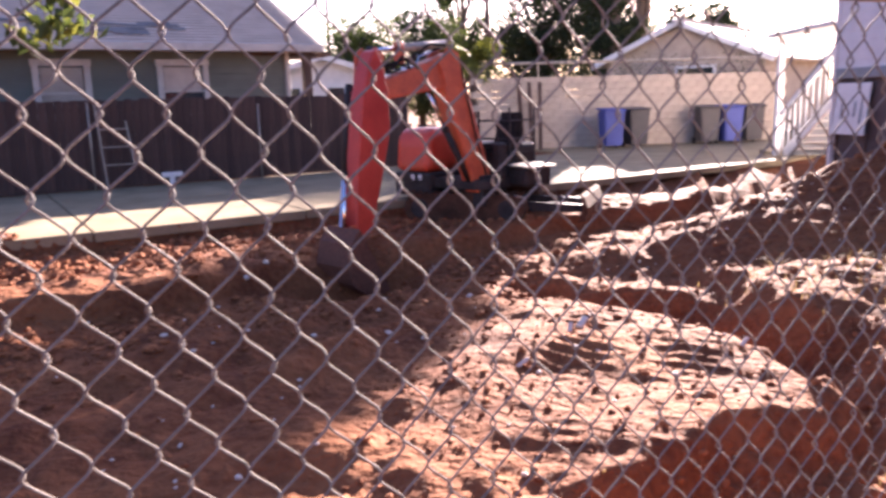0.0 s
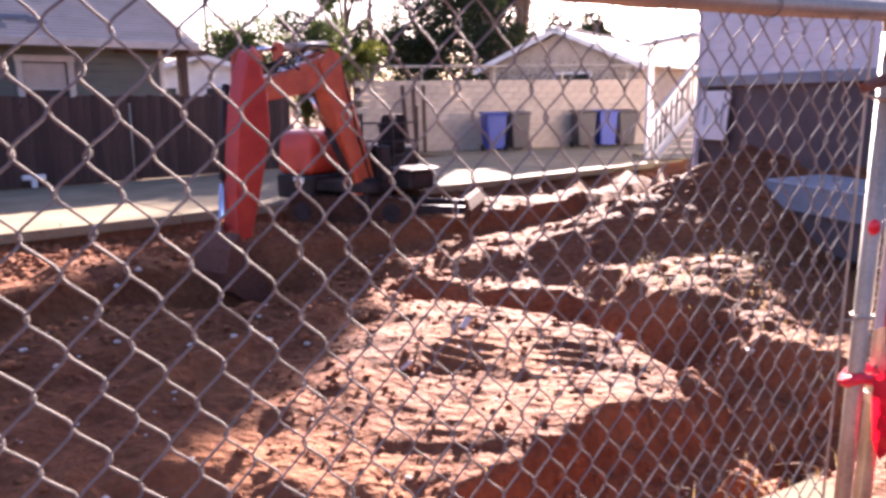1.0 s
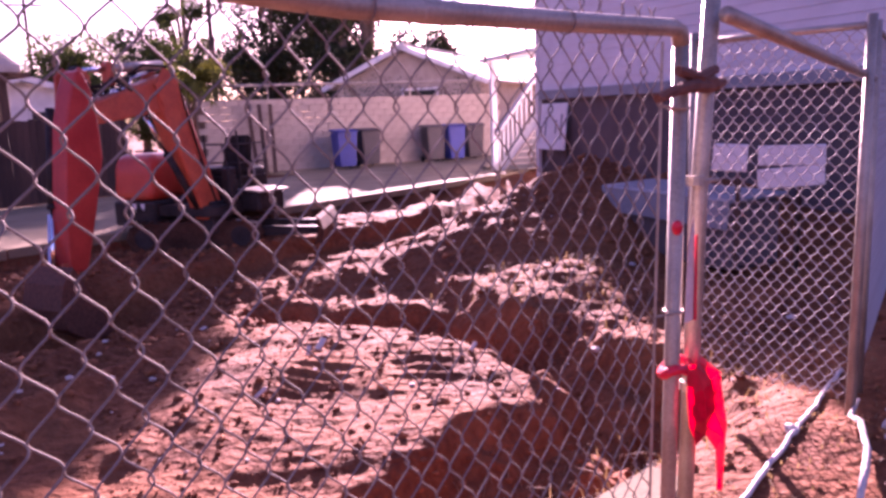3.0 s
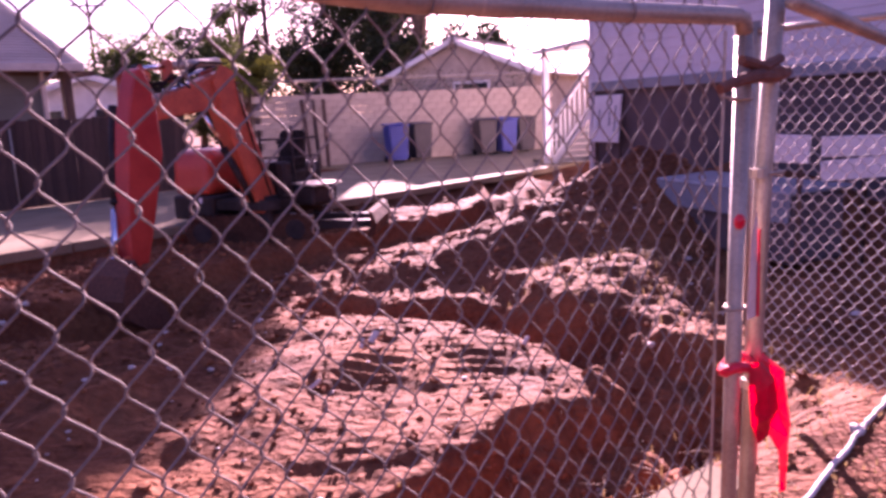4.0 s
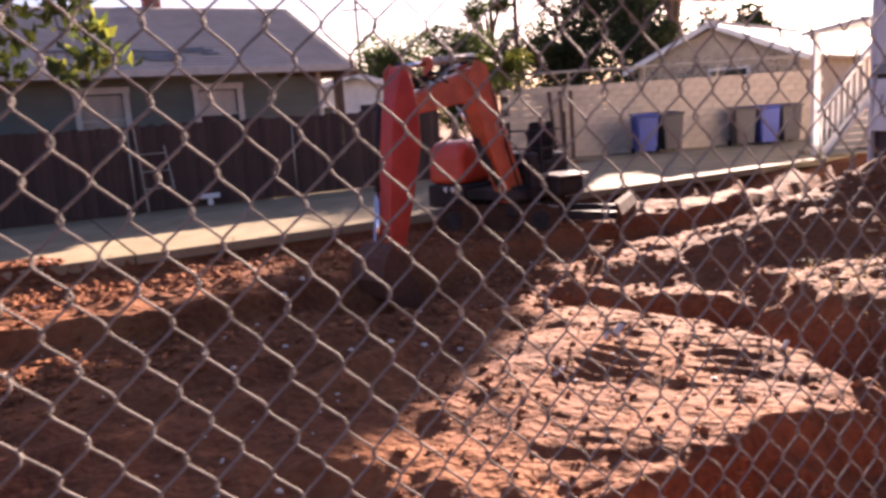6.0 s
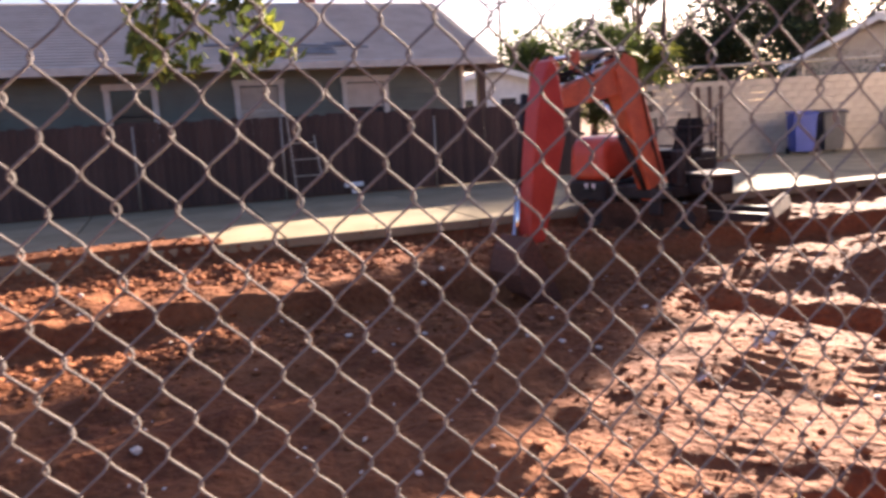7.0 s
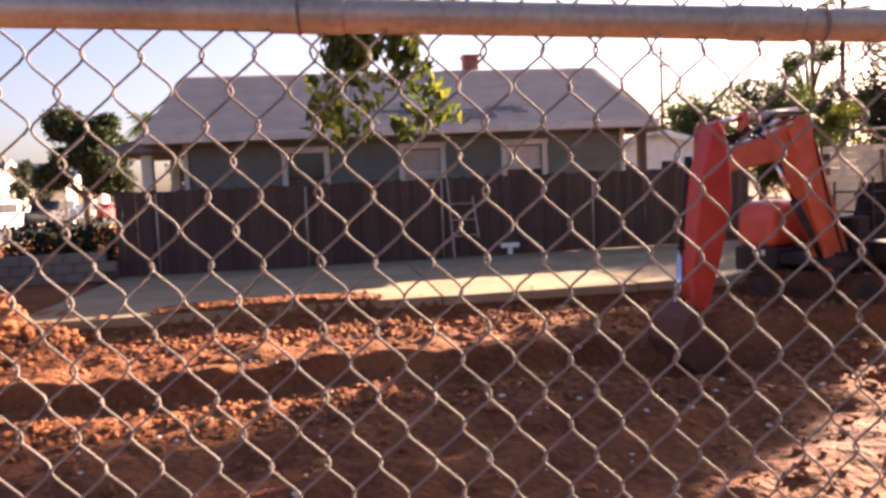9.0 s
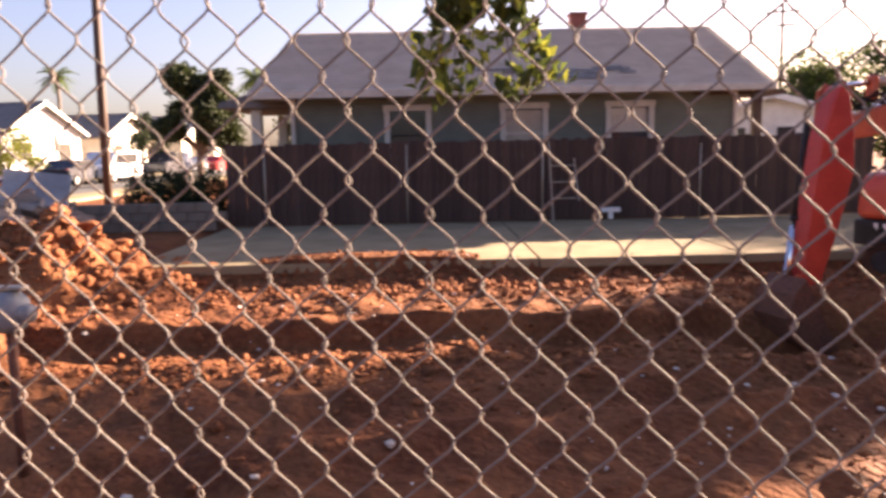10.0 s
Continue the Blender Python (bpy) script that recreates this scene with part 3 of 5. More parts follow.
def hanging_branch():
    """A street tree beside the fence, whose limb hangs into the view."""
    t = thing("street_tree", "street tree limb hanging down with broad green leaves", "tree", (-4.6, 0.6, 0))
    bm = B()
    tube(bm, [(0, 0, -0.1), (0.05, 0, 1.5), (0.1, 0.4, 3.0), (0.3, 1.6, 4.3), (0.8, 3.4, 4.5), (1.1, 4.8, 4.0), (1.15, 5.15, 3.3), (1.2, 5.25, 2.75)], [0.16, 0.13, 0.11, 0.08, 0.055, 0.03, 0.018, 0.006], 9)
    rng = random.Random(8)
    ends = []
    for i in range(24):
        s = Vector((1.12, 4.9 + rng.uniform(-.2, .3), rng.uniform(3.0, 3.9)))
        e = Vector((rng.uniform(0.2, 1.7), 5.25 + rng.uniform(-.35, .35), rng.uniform(2.16, 3.2)))
        tube(bm, [s, s.lerp(e, 0.5) + Vector((0, 0, 0.06)), e], [0.012, 0.008, 0.003], 5)
        ends.append(s.lerp(e, 0.55)), ends.append(e)
    part("trunk", bm, BARK, t, smooth=True)
    for nm, mat, sd, cnt in (("crown", LEAF, 81, 620), ("bright_leaves", LEAF_BRIGHT, 82, 300)):
        leaves(nm, [(p.x, p.y, p.z, 0.17, 0.17, 0.16) for p in ends], cnt, 0.15, mat, t, sd, 1.6)


hanging_branch()

# ---------------------------------------------------------------- chain-link gate and fence
GATE_ANG, SAG = 28.3, 1.62
GATE = pose(0, 0.97, 0, 0, 0, GATE_ANG) @ pose(0, 0, 1.5, 0, SAG, 0) @ pose(0, 0, -1.5)
FD = Vector((math.cos(radians(GATE_ANG)), math.sin(radians(GATE_ANG)), 0))      # along the fence
FN = Vector((-FD.y, FD.x, 0))                                                   # through it, away from the street


def fp(u, z, off=0.0):
    """A point of the sagging gate's plane; its closing end is stretched towards the post."""
    return GATE @ Vector((u * 1.013 + 0.05 * min(1.0, max(0.0, (u - 0.9) / 0.4)), off, z))


def column(k):
    """Where the k-th half column of knots stands along the fence."""
    return 0.0245 + 0.03378 * k if k >= -12 else -0.3809 - 0.03426 * (-12 - k)


def wire_mesh(sign, rows, z0, dz, du, r=0.0017, mat=WIRE):
    bm = B()
    pts = []
    for j in range(rows + 1):
        s = sign if j % 2 == 0 else -sign
        z = z0 + dz / 2 * j
        # each bend hooks round its neighbour
        pts.append((s * (du / 2 - 0.0035), -0.0028 * s, z - 0.0095))
        pts.append((s * (du / 2 - 0.0002), -0.0022 * s, z - 0.005))
        pts.append((s * (du / 2 + 0.0016), 0.0005 * s, z))
        pts.append((s * (du / 2 - 0.0002), 0.0028 * s, z + 0.005))
        pts.append((s * (du / 2 - 0.0035), 0.0028 * s, z + 0.0095))
    tube(bm, pts, r, 6)
    me = bpy.data.meshes.new("wire")
    bm.to_mesh(me)
    bm.free()
    me.materials.append(mat)
    me.shade_smooth()
    return me


def build_gate():
    gate = thing("chain_link_gate", "weathered galvanised chain-link gate chained shut", "gate")
    dz = 0.0847
    z0 = 1.5776 - 18 * dz
    rng = random.Random(4)
    pair = {}
    for du, tag in ((0.0338, "r"), (0.0343, "l")):
        pair[tag] = (wire_mesh(1, 42, z0, dz, du), wire_mesh(-1, 42, z0, dz, du))
    for k in range(-64, 37):
        u = (column(k) + column(k + 1)) / 2
        if u > 1.30:
            continue
        me = pair["r" if k >= -12 else "l"][(k + 1) % 2]
        ob = new("wire", me)
        ob.parent = gate
        ob.matrix_basis = GATE @ pose(u, 0, rng.uniform(-0.003, 0.003), rng.uniform(-0.25, 0.25), rng.uniform(-0.12, 0.12), 0)
    b = B()
    tube(b, [fp(-2.6, 1.83), fp(-1.0, 1.80), fp(-0.13, 1.776), fp(0.36, 1.764), fp(0.9, 1.785), fp(1.27, 1.806), fp(1.30, 1.80), fp(1.312, 1.77)], 0.0205, 14)
    part("top_rail", b, GALV, gate, smooth=True)
    b = B()
    tube(b, [fp(1.312, 1.79), fp(1.308, 0.06)], 0.0195, 14)
    part("upright", b, GALV, gate, smooth=True)
    b = B()
    tube(b, [fp(-2.6, 0.10), fp(1.30, 0.10)], 0.0195, 12)
    part("bottom_rail", b, GALV, gate, smooth=True)
    b = B()
    tube(b, [fp(1.225, 1.77, -0.005), fp(1.215, 0.10, -0.005)], 0.0035, 6)
    part("tension_bar", b, GALV, gate)
    rail_z = lambda u: float(np.interp(u, (-2.6, -1.0, -0.13, 0.36, 0.9, 1.27), (1.83, 1.80, 1.776, 1.764, 1.785, 1.806)))
    for u in (-0.72, -0.17, 0.55):
        b = B()
        tube(b, [fp(u - 0.045, rail_z(u - 0.045)), fp(u - 0.04, rail_z(u - 0.04)), fp(u + 0.04, rail_z(u + 0.04)), fp(u + 0.045, rail_z(u + 0.045))], [0.0207, 0.0222, 0.0222, 0.0207], 14)
        part("sleeve", b, GALV, gate, smooth=True)
    for u in (-1.35, -0.73, -0.1, 0.4, 0.9):
        b = B()
        tube(b, [fp(u, rail_z(u)) + Vector((0, 0, math.sin(a) * 0.024)) + FN * math.cos(a) * 0.024 for a in np.linspace(0, 6.0, 12)], 0.0018, 5)
        part("tie_wire", b, WIRE, gate)
    for z in (1.62, 1.12, 0.6):
        b = B()
        tube(b, [fp(1.31, z) + FD * math.cos(a) * 0.023 + FN * math.sin(a) * 0.023 for a in np.linspace(0, 6.0, 12)], 0.004, 6)
        tube(b, [fp(1.285, z, -0.015), fp(1.215, z + 0.005, -0.008)], 0.003, 5)
        part("clamp", b, GALV, gate)
    return gate


build_gate()


def build_gate_post():
    post = thing("gate_post", "leaning galvanised gate post with a rusty latch", "post")
    b = B()
    tube(b, [fp(1.385, -0.05), fp(1.43, 1.45), fp(1.475, 2.05)], 0.0215, 14)
    part("pole", b, GALV, post, smooth=True)
    b = B()
    tube(b, [(1.345, 1.625, 1.80), (2.03, 2.12, 1.755), (3.42, 3.18, 1.68)], 0.0205, 12)
    part("rail", b, GALV, post, "top rail with its fabric stripped off", smooth=True)
    b = B()
    tube(b, [(3.42, 3.18, -0.05), (3.42, 3.18, 1.86)], 0.03, 12)
    part("corner_pole", b, GALV, post, smooth=True)
    latch = B()
    tube(latch, [fp(1.17, 1.64, -0.03), fp(1.23, 1.66, -0.04), fp(1.30, 1.672, -0.045), fp(1.38, 1.672, -0.04), fp(1.47, 1.685, -0.03)], [0.011, 0.014, 0.017, 0.017, 0.013], 9)
    tube(latch, [fp(1.25, 1.705, -0.03), fp(1.32, 1.69, -0.045), fp(1.43, 1.715, -0.03)], [0.012, 0.016, 0.012], 8)
    box(latch, (0.10, 0.05, 0.03), fp(1.36, 1.68, -0.03), (0, 0, 26.6), bevel=0.006)
    part("latch", latch, RUST, post, "rusty forked gate latch")
    for z, r in ((1.44, 0.026), (0.9, 0.025)):
        b = B()
        tube(b, [fp(1.405, z - 0.012), fp(1.406, z + 0.012)], r, 12)
        tube(b, [fp(1.40, z, -0.02), fp(1.47, z, -0.03)], 0.006, 6)
        part("band", b, GALV, post)


build_gate_post()


def build_far_mesh():
    """A side run of chain-link past the corner, seen through the gap."""
    for name, a, c in (("side_chain_fence", Vector((2.74, 3.74, 0)), Vector((3.13, 2.93, 0))), ("side_chain_fence", Vector((3.42, 3.18, 0)), Vector((5.6, 5.0, 0)))):
        f = thing(name, "chain-link fence panel in shade with a steel top rail", "fence", a, math.degrees(math.atan2(c.y - a.y, c.x - a.x)), "side fence panels")
        L = (c - a).length
        # these wires get the lightened colour that stands for sun on them
        m = (wire_mesh(1, 44, 0.08, 0.083, 0.0334, 0.0026, WIRE_LIT), wire_mesh(-1, 44, 0.08, 0.083, 0.0334, 0.0026, WIRE_LIT))
        for k in range(int(L / 0.0334)):
            ob = new("wire", m[k % 2])
            ob.parent = f
            ob.location = (0.0167 + k * 0.0334, 0, 0)
        for z in (1.92,):
            b = B()
            tube(b, [(0, 0, z), (L, 0, z)], 0.018, 10)
            part("top_rail", b, GALV, f, smooth=True)
        for x in (0.0, L):
            b = B()
            tube(b, [(x, 0, -0.05), (x, 0, 1.97)], 0.024, 10)
            part("post", b, GALV, f, smooth=True)


build_far_mesh()


def build_ribbon():
    t = thing("flagging_tape", "bright red flagging tape knotted round the gate post", "tape")
    b = B()
    tube(b, [fp(1.335, 0.965) + FD * math.cos(a) * 0.052 + FN * math.sin(a) * 0.030 + Vector((0, 0, 0.01 * math.sin(2 * a))) for a in np.linspace(0, 6.28, 14)], [0.014] * 14, 7)
    part("knot", b, RED_TAPE, t)

    def strip(pts, w):
        bm = B()
        rows = []
        for i, (u, z, o) in enumerate(pts):
            q = fp(u, z, o)
            side = (FD * 0.95 + Vector((0, 0, 0.30 - 0.06 * i)) - FN * 0.30 * math.sin(i * 1.3)).normalized()
            rows.append((bm.verts.new(q - side * w[i] / 2), bm.verts.new(q + FN * -0.01), bm.verts.new(q + side * w[i] / 2)))
        for p, q in zip(rows, rows[1:]):
            for i in (0, 1):
                bm.faces.new((p[i], p[i + 1], q[i + 1], q[i]))
        bmesh.ops.solidify(bm, geom=bm.faces[:], thickness=0.0012)
        return bm
    part("tail", strip([(1.36, 0.985, -0.035), (1.385, 0.93, -0.055), (1.43, 0.845, -0.045), (1.48, 0.75, -0.06), (1.515, 0.67, -0.045), (1.50, 0.59, -0.05)], [0.06, 0.11, 0.13, 0.14, 0.13, 0.03]), RED_TAPE, t)
    part("loop", strip([(1.335, 0.985, -0.04), (1.345, 0.92, -0.06), (1.355, 0.84, -0.066), (1.375, 0.785, -0.055), (1.40, 0.79, -0.045), (1.41, 0.87, -0.035)], [0.05, 0.09, 0.11, 0.10, 0.08, 0.03]), RED_TAPE, t)
    g = thing("paper_tag", "faded weathered paper tag taped to the gate post", "tag")
    b = B()
    prism(b, [(-0.025, 0), (0.028, 0), (0.024, 0.20), (0.012, 0.27), (-0.012, 0.20)], FD, (0, 0, 1), FN * 0.002, fp(1.345, 1.09, -0.026))
    part("tag", b, PAPER, g)
    b = B()
    prism(b, [(0.0, 0.0), (0.012, 0.0), (0.010, 0.22), (0.002, 0.22)], FD, (0, 0, 1), FN * 0.002, fp(1.362, 1.09, -0.030))
    part("red_edge", b, RED_TAPE, g)
    s = B()
    bmesh.ops.create_uvsphere(s, u_segments=12, v_segments=8, radius=0.017, matrix=pose(*fp(1.283, 1.335, -0.02)) @ Matrix.Diagonal((0.9, 0.5, 1.1, 1)))
    tagged(part("reflector", s, RED_TAPE, smooth=True), "small round red marker on the gate upright", "reflector")


build_ribbon()


def build_ropes():
    b = B()
    rng = random.Random(2)
    pts = [Vector((1.55, 2.03, 0)).lerp(Vector((3.62, 3.49, 0)), k / 30) for k in range(31)]
    pts = [p + Vector((rng.uniform(-.006, .006), rng.uniform(-.006, .006), hz(p.x, p.y) + 0.014)) for p in pts]
    tube(b, pts, 0.012, 8)
    tagged(part("white_rope", b, ROPE, smooth=True), "dirty white rope lying straight on the ground", "rope")
    b = B()
    pts = [(2.45, 2.2), (2.62, 2.34), (2.85, 2.55), (2.98, 2.72), (3.06, 2.86), (3.2, 2.95)]
    tube(b, [(x, y, hz(x, y) + 0.03 + 0.03 * (i % 2)) for i, (x, y) in enumerate(pts)], [0.014, 0.017, 0.016, 0.015, 0.013, 0.008], 7)
    tagged(part("bare_root", b, STONE, smooth=True), "pale bare root sticking out of the soil", "root")
    b = B()
    box(b, (0.75, 0.22, 0.08), (1.62, 2.55, hz(1.62, 2.55) + 0.03), (4, 3, 28), bevel=0.015)
    tagged(part("concrete_kerb", b, CONCRETE), "short broken concrete kerb piece at the gate foot", "kerb")


build_ropes()


def grass(name, label, area, count, h, seed, mat=DRY, dens=None):
    rng = np.random.RandomState(seed)
    x, y = rng.uniform(area[0], area[1], count), rng.uniform(area[2], area[3], count)
    if dens is not None:
        k = rng.rand(count) < dens(x, y)
        x, y = x[k], y[k]
    z = height(x, y)
    vs, fs = [], []
    for i in range(len(x)):
        a, l, w = rng.uniform(0, 6.28), h * rng.uniform(0.4, 1.3), 0.0035
        lean = rng.uniform(0.3, 1.3)
        dx, dy = math.cos(a), math.sin(a)
        p = Vector((x[i], y[i], z[i] - 0.01))
        m = p + Vector((dx * l * 0.3 * lean, dy * l * 0.3 * lean, l * 0.6))
        e = p + Vector((dx * l * lean, dy * l * lean, l * (1.0 - 0.35 * lean)))
        s = Vector((-dy, dx, 0)) * w
        j = len(vs)
        vs += [tuple(p - s), tuple(p + s), tuple(m + s * 0.8), tuple(m - s * 0.8), tuple(e)]
        fs += [(j, j + 1, j + 2, j + 3), (j + 3, j + 2, j + 4)]
    return tagged(raw(name, vs, fs, mat), label, "grass", kind="stuff")


def bank(x, y):
    d = (y - 0.97 - 0.5 * x) / 1.118
    return np.clip(np.exp(-((d - 1.5) / 0.55) ** 2), 0, 1) * (0.45 + 0.55 * vnoise(x, y, 0.5, 31))


grass("dry_grass", "dry straw-coloured grass and roots on the bank", (0.3, 4.6, 1.8, 5.0), 2600, 0.16, 91, DRY, bank)
grass("dry_weeds", "dry weeds and straw on the low mound", (2.4, 5.4, 5.6, 8.8), 900, 0.15, 92, DRY, lambda x, y: np.exp(-(((x - 3.8) / 1.0) ** 2 + ((y - 7.3) / 1.1) ** 2)))
grass("bank_straw", "straw litter on the trodden ground beside the gate", (1.2, 4.2, 1.5, 4.2), 1500, 0.05, 93, DRY)

# ---------------------------------------------------------------- digger
def build_digger():
    d = thing("mini_excavator", "orange mini excavator with raised boom and bucket on the ground", "excavator", (0, -0.06, -0.05))
    S = Vector((0.76, -0.65, 0)).normalized()        # across the boom
    F = Vector((-0.65, -0.76, 0)).normalized()       # the way it faces
    c = Vector((0.05, 12.65, 0))
    zg = -0.27

    def at(f, s, z):
        return c + F * f + S * s + Vector((0, 0, z))
    # undercarriage: tracks turned along the drive
    T = Vector((0.95, -0.30, 0)).normalized()
    Q = Vector((0.30, 0.95, 0)).normalized()
    for k in (-1, 1):
        o = c + Q * k * 0.58
        b = B()
        prof = [(-1.0, 0.22), (-0.93, 0.05), (-0.8, 0.0), (0.8, 0.0), (0.93, 0.05), (1.0, 0.22), (0.93, 0.40), (0.8, 0.46), (-0.8, 0.46), (-0.93, 0.40)]
        prism(b, prof, T, (0, 0, 1), Q * 0.32, o + Vector((0, 0, zg)))
        tr = part("track", b, DIRTY_TRACK, d)
        for i in range(14):
            b = B()
            beam(b, o + T * (-0.91 + 0.14 * i) - Q * 0.165 + Vector((0, 0, zg + 0.468)), o + T * (-0.91 + 0.14 * i) + Q * 0.165 + Vector((0, 0, zg + 0.468)), T, 0.05, 0.03, 0.03, 0.006)
            part("lug", b, DIRTY_TRACK, tr)
        for x in (-0.72, 0.72):
            b = B()
            tube(b, [o + T * x - Q * 0.17 + Vector((0, 0, zg + 0.23)), o + T * x + Q * 0.17 + Vector((0, 0, zg + 0.23))], 0.15, 14)
            part("sprocket", b, BLACK, tr)
    b = B()
    beam(b, c - T * 0.4 + Vector((0, 0, 0.02)), c + T * 0.4 + Vector((0, 0, 0.02)), Q, 0.9, 0.28, 0.28, 0.03)
    tube(b, [c + Vector((0, 0, 0.1)), c + Vector((0, 0, 0.27))], 0.42, 20)
    part("undercarriage", b, BLACK, d)
    # levelling blade to the side
    bl = c + T * 1.55
    b = B()
    prism(b, [(-0.10, -0.22), (0.02, -0.2), (0.05, 0.0), (0.0, 0.16), (-0.06, 0.2), (-0.03, 0.0)], T, (0, 0, 1), Q * 1.5, bl + Vector((0.35, -0.05, 0.0)))
    blade = part("blade", b, DIRTY_TRACK, d, "dirty dark levelling blade")
    for k in (-0.4, 0.4):
        b = B()
        beam(b, c + T * 0.7 + Q * k + Vector((0, 0, -0.02)), bl + Q * k + Vector((0.33, -0.05, -0.05)), Q, 0.09, 0.16, 0.12, 0.01)
        part("blade_arm", b, BLACK, d)
    # revolving deck
    b = B()
    prism(b, [(-0.95, -0.70), (-0.7, -0.82), (0.55, -0.82), (0.72, -0.6), (0.72, 0.6), (0.55, 0.82), (-0.7, 0.82), (-0.95, 0.70)], F, S, Vector((0, 0, 0.16)), c + Vector((0, 0, 0.35)))
    bmesh.ops.bevel(b, geom=b.edges[:], offset=0.02, segments=2, affect="EDGES")
    part("deck", b, BLACK, d)
    # rounded front cowl beside the boom
    def cowl(name, f0, f1, s0, s1, z0, z1, mat, bev=0.09, lab="", slope=0.0):
        b = B()
        prism(b, [(f0, z0), (f1, z0), (f1 - slope * 0.3, z0 + (z1 - z0) * 0.75), (f1 - slope, z1), (f0, z1)], F, (0, 0, 1), S * (s1 - s0), c + S * (s0 + s1) / 2)
        bmesh.ops.bevel(b, geom=b.edges[:], offset=bev, segments=4, affect="EDGES", profile=0.5)
        return part(name, b, mat, d, lab, smooth=False)
    front = cowl("cowl", -0.1, 0.78, -1.12, -0.34, 0.50, 1.20, ORANGE, 0.13, "rounded red-orange engine cowl", 0.16)
    cowl("skirt", -0.35, 0.80, -1.1, -0.28, 0.12, 0.50, BLACK, 0.05)
    for k in (-0.66, -0.5):
        b = B()
        prism(b, [(-0.035, 0.05), (0.035, 0.05), (0.03, -0.02), (0.005, -0.05), (0.0, -0.01), (-0.03, -0.02)], S, (0, 0, 1), F * 0.012, at(0.81, k, 0.42))
        part("mark", b, WHITE, front, "white painted mark")
    b = B()
    box(b, (0.45, 0.02, 0.03), at(0.5, -0.62, 1.24), (0, 0, math.degrees(math.atan2(S.y, S.x))), bevel=0.008)
    part("grab_bar", b, BLACK, d)
    rear = cowl("engine_cover", -0.95, -0.35, -0.75, 0.55, 0.43, 0.92, BLACK, 0.10, "dark rear engine cover", -0.1)
    # operator's place
    cowl("seat_base", -0.4, 0.05, 0.15, 0.62, 0.43, 0.82, BLACK, 0.05)
    b = B()
    prism(b, [(-0.40, 0.82), (0.08, 0.82), (0.10, 0.93), (-0.24, 0.95), (-0.34, 1.42), (-0.46, 1.42)], F, (0, 0, 1), S * 0.46, c + S * 0.42)
    bmesh.ops.bevel(b, geom=b.edges[:], offset=0.03, segments=2, affect="EDGES")
    part("seat", b, RUBBER, d, "black operator seat")
    for s, f in ((0.12, 0.30), (0.72, 0.30)):
        b = B()
        box(b, (0.16, 0.20, 0.55), at(f, s + 0.02, 0.70), (0, 0, 40), bevel=0.03)
        con = part("console", b, BLACK, d)
        b = B()
        tube(b, [at(f, s, 0.95), at(f + 0.05, s, 1.25)], 0.011, 7)
        bmesh.ops.create_uvsphere(b, u_segments=10, v_segments=7, radius=0.032, matrix=Matrix.Translation(at(f + 0.05, s, 1.27)))
        part("lever", b, BLACK, con)
    for k, (s, f, h) in enumerate(((0.30, 0.60, 1.10), (0.40, 0.60, 1.16), (0.52, 0.60, 1.12))):
        b = B()
        tube(b, [at(f, s, 0.43), at(f + 0.03, s, h)], 0.011, 7)
        part("travel_lever", b, BLACK, d)
    for z, w in ((1.30, 0.62), (1.02, 0.66), (0.80, 0.70)):
        b = B()
        tube(b, [at(-0.55, 0.78, z), at(0.1, 0.80, z), at(0.12, 0.80 - w, z)], 0.014, 7)
        part("rail", b, BLACK, d)
    for f, s, h in ((0.12, 0.80, 1.5), (-0.55, 0.78, 1.56), (0.12, 0.18, 1.45)):
        b = B()
        tube(b, [at(f, s, 0.43), at(f, s, h)], 0.018, 8)
        part("stanchion", b, BLACK, d)
    b = B()
    box(b, (0.55, 0.42, 0.30), at(-0.1, 1.02, 0.44), (0, 0, 40), bevel=0.04)
    part("side_tank", b, BLACK, d)
    b = B()
    box(b, (0.62, 0.50, 0.025), at(-0.1, 1.05, 0.61), (3, 0, 40), bevel=0.008)
    part("step_plate", b, GALV, d, "worn bright steel step plate")
    b = B()
    box(b, (0.36, 0.06, 0.025), (0.62, 11.75, 0.17), (0, 8, -20), bevel=0.006)
    part("foot_plate", b, GALV, d)
    # boom: swing bracket, lower and upper boom, arm, bucket
    foot = Vector((0.10, 12.02, 0.28))
    knee = Vector((-0.42, 11.62, 2.12))
    tip = Vector((-1.22, 10.60, 1.80))
    b = B()
    beam(b, foot + Vector((0, 0, -0.28)), foot + Vector((0, 0, 0.2)), S, 0.42, 0.34, 0.30, 0.04)
    part("swing_bracket", b, BLACK, d)
    boom = B()
    beam(boom, foot, knee + Vector((0.03, 0.02, -0.05)), S, 0.26, 0.40, 0.50, 0.03)
    boom = part("boom", boom, ORANGE_DIRTY, d, "orange lower boom girder")
    b = B()
    beam(b, knee + F * -0.14 + Vector((0, 0, -0.03)), tip, S, 0.23, 0.50, 0.27, 0.03)
    part("boom_head", b, ORANGE_DIRTY, d, "orange upper boom girder")
    for k in (-0.15, 0.15):
        b = B()
        prism(b, [(-0.30, -0.25), (0.1, -0.28), (0.24, 0.05), (0.05, 0.28), (-0.18, 0.2)], F, (0, 0, 1), S * 0.03, knee + S * k + Vector((0, 0, 0.0)))
        part("knee_plate", b, ORANGE_DIRTY, boom)
    arm_top = Vector((-1.42, 10.48, 2.22))
    arm_bot = Vector((-1.52, 9.90, -0.05))
    arm = B()
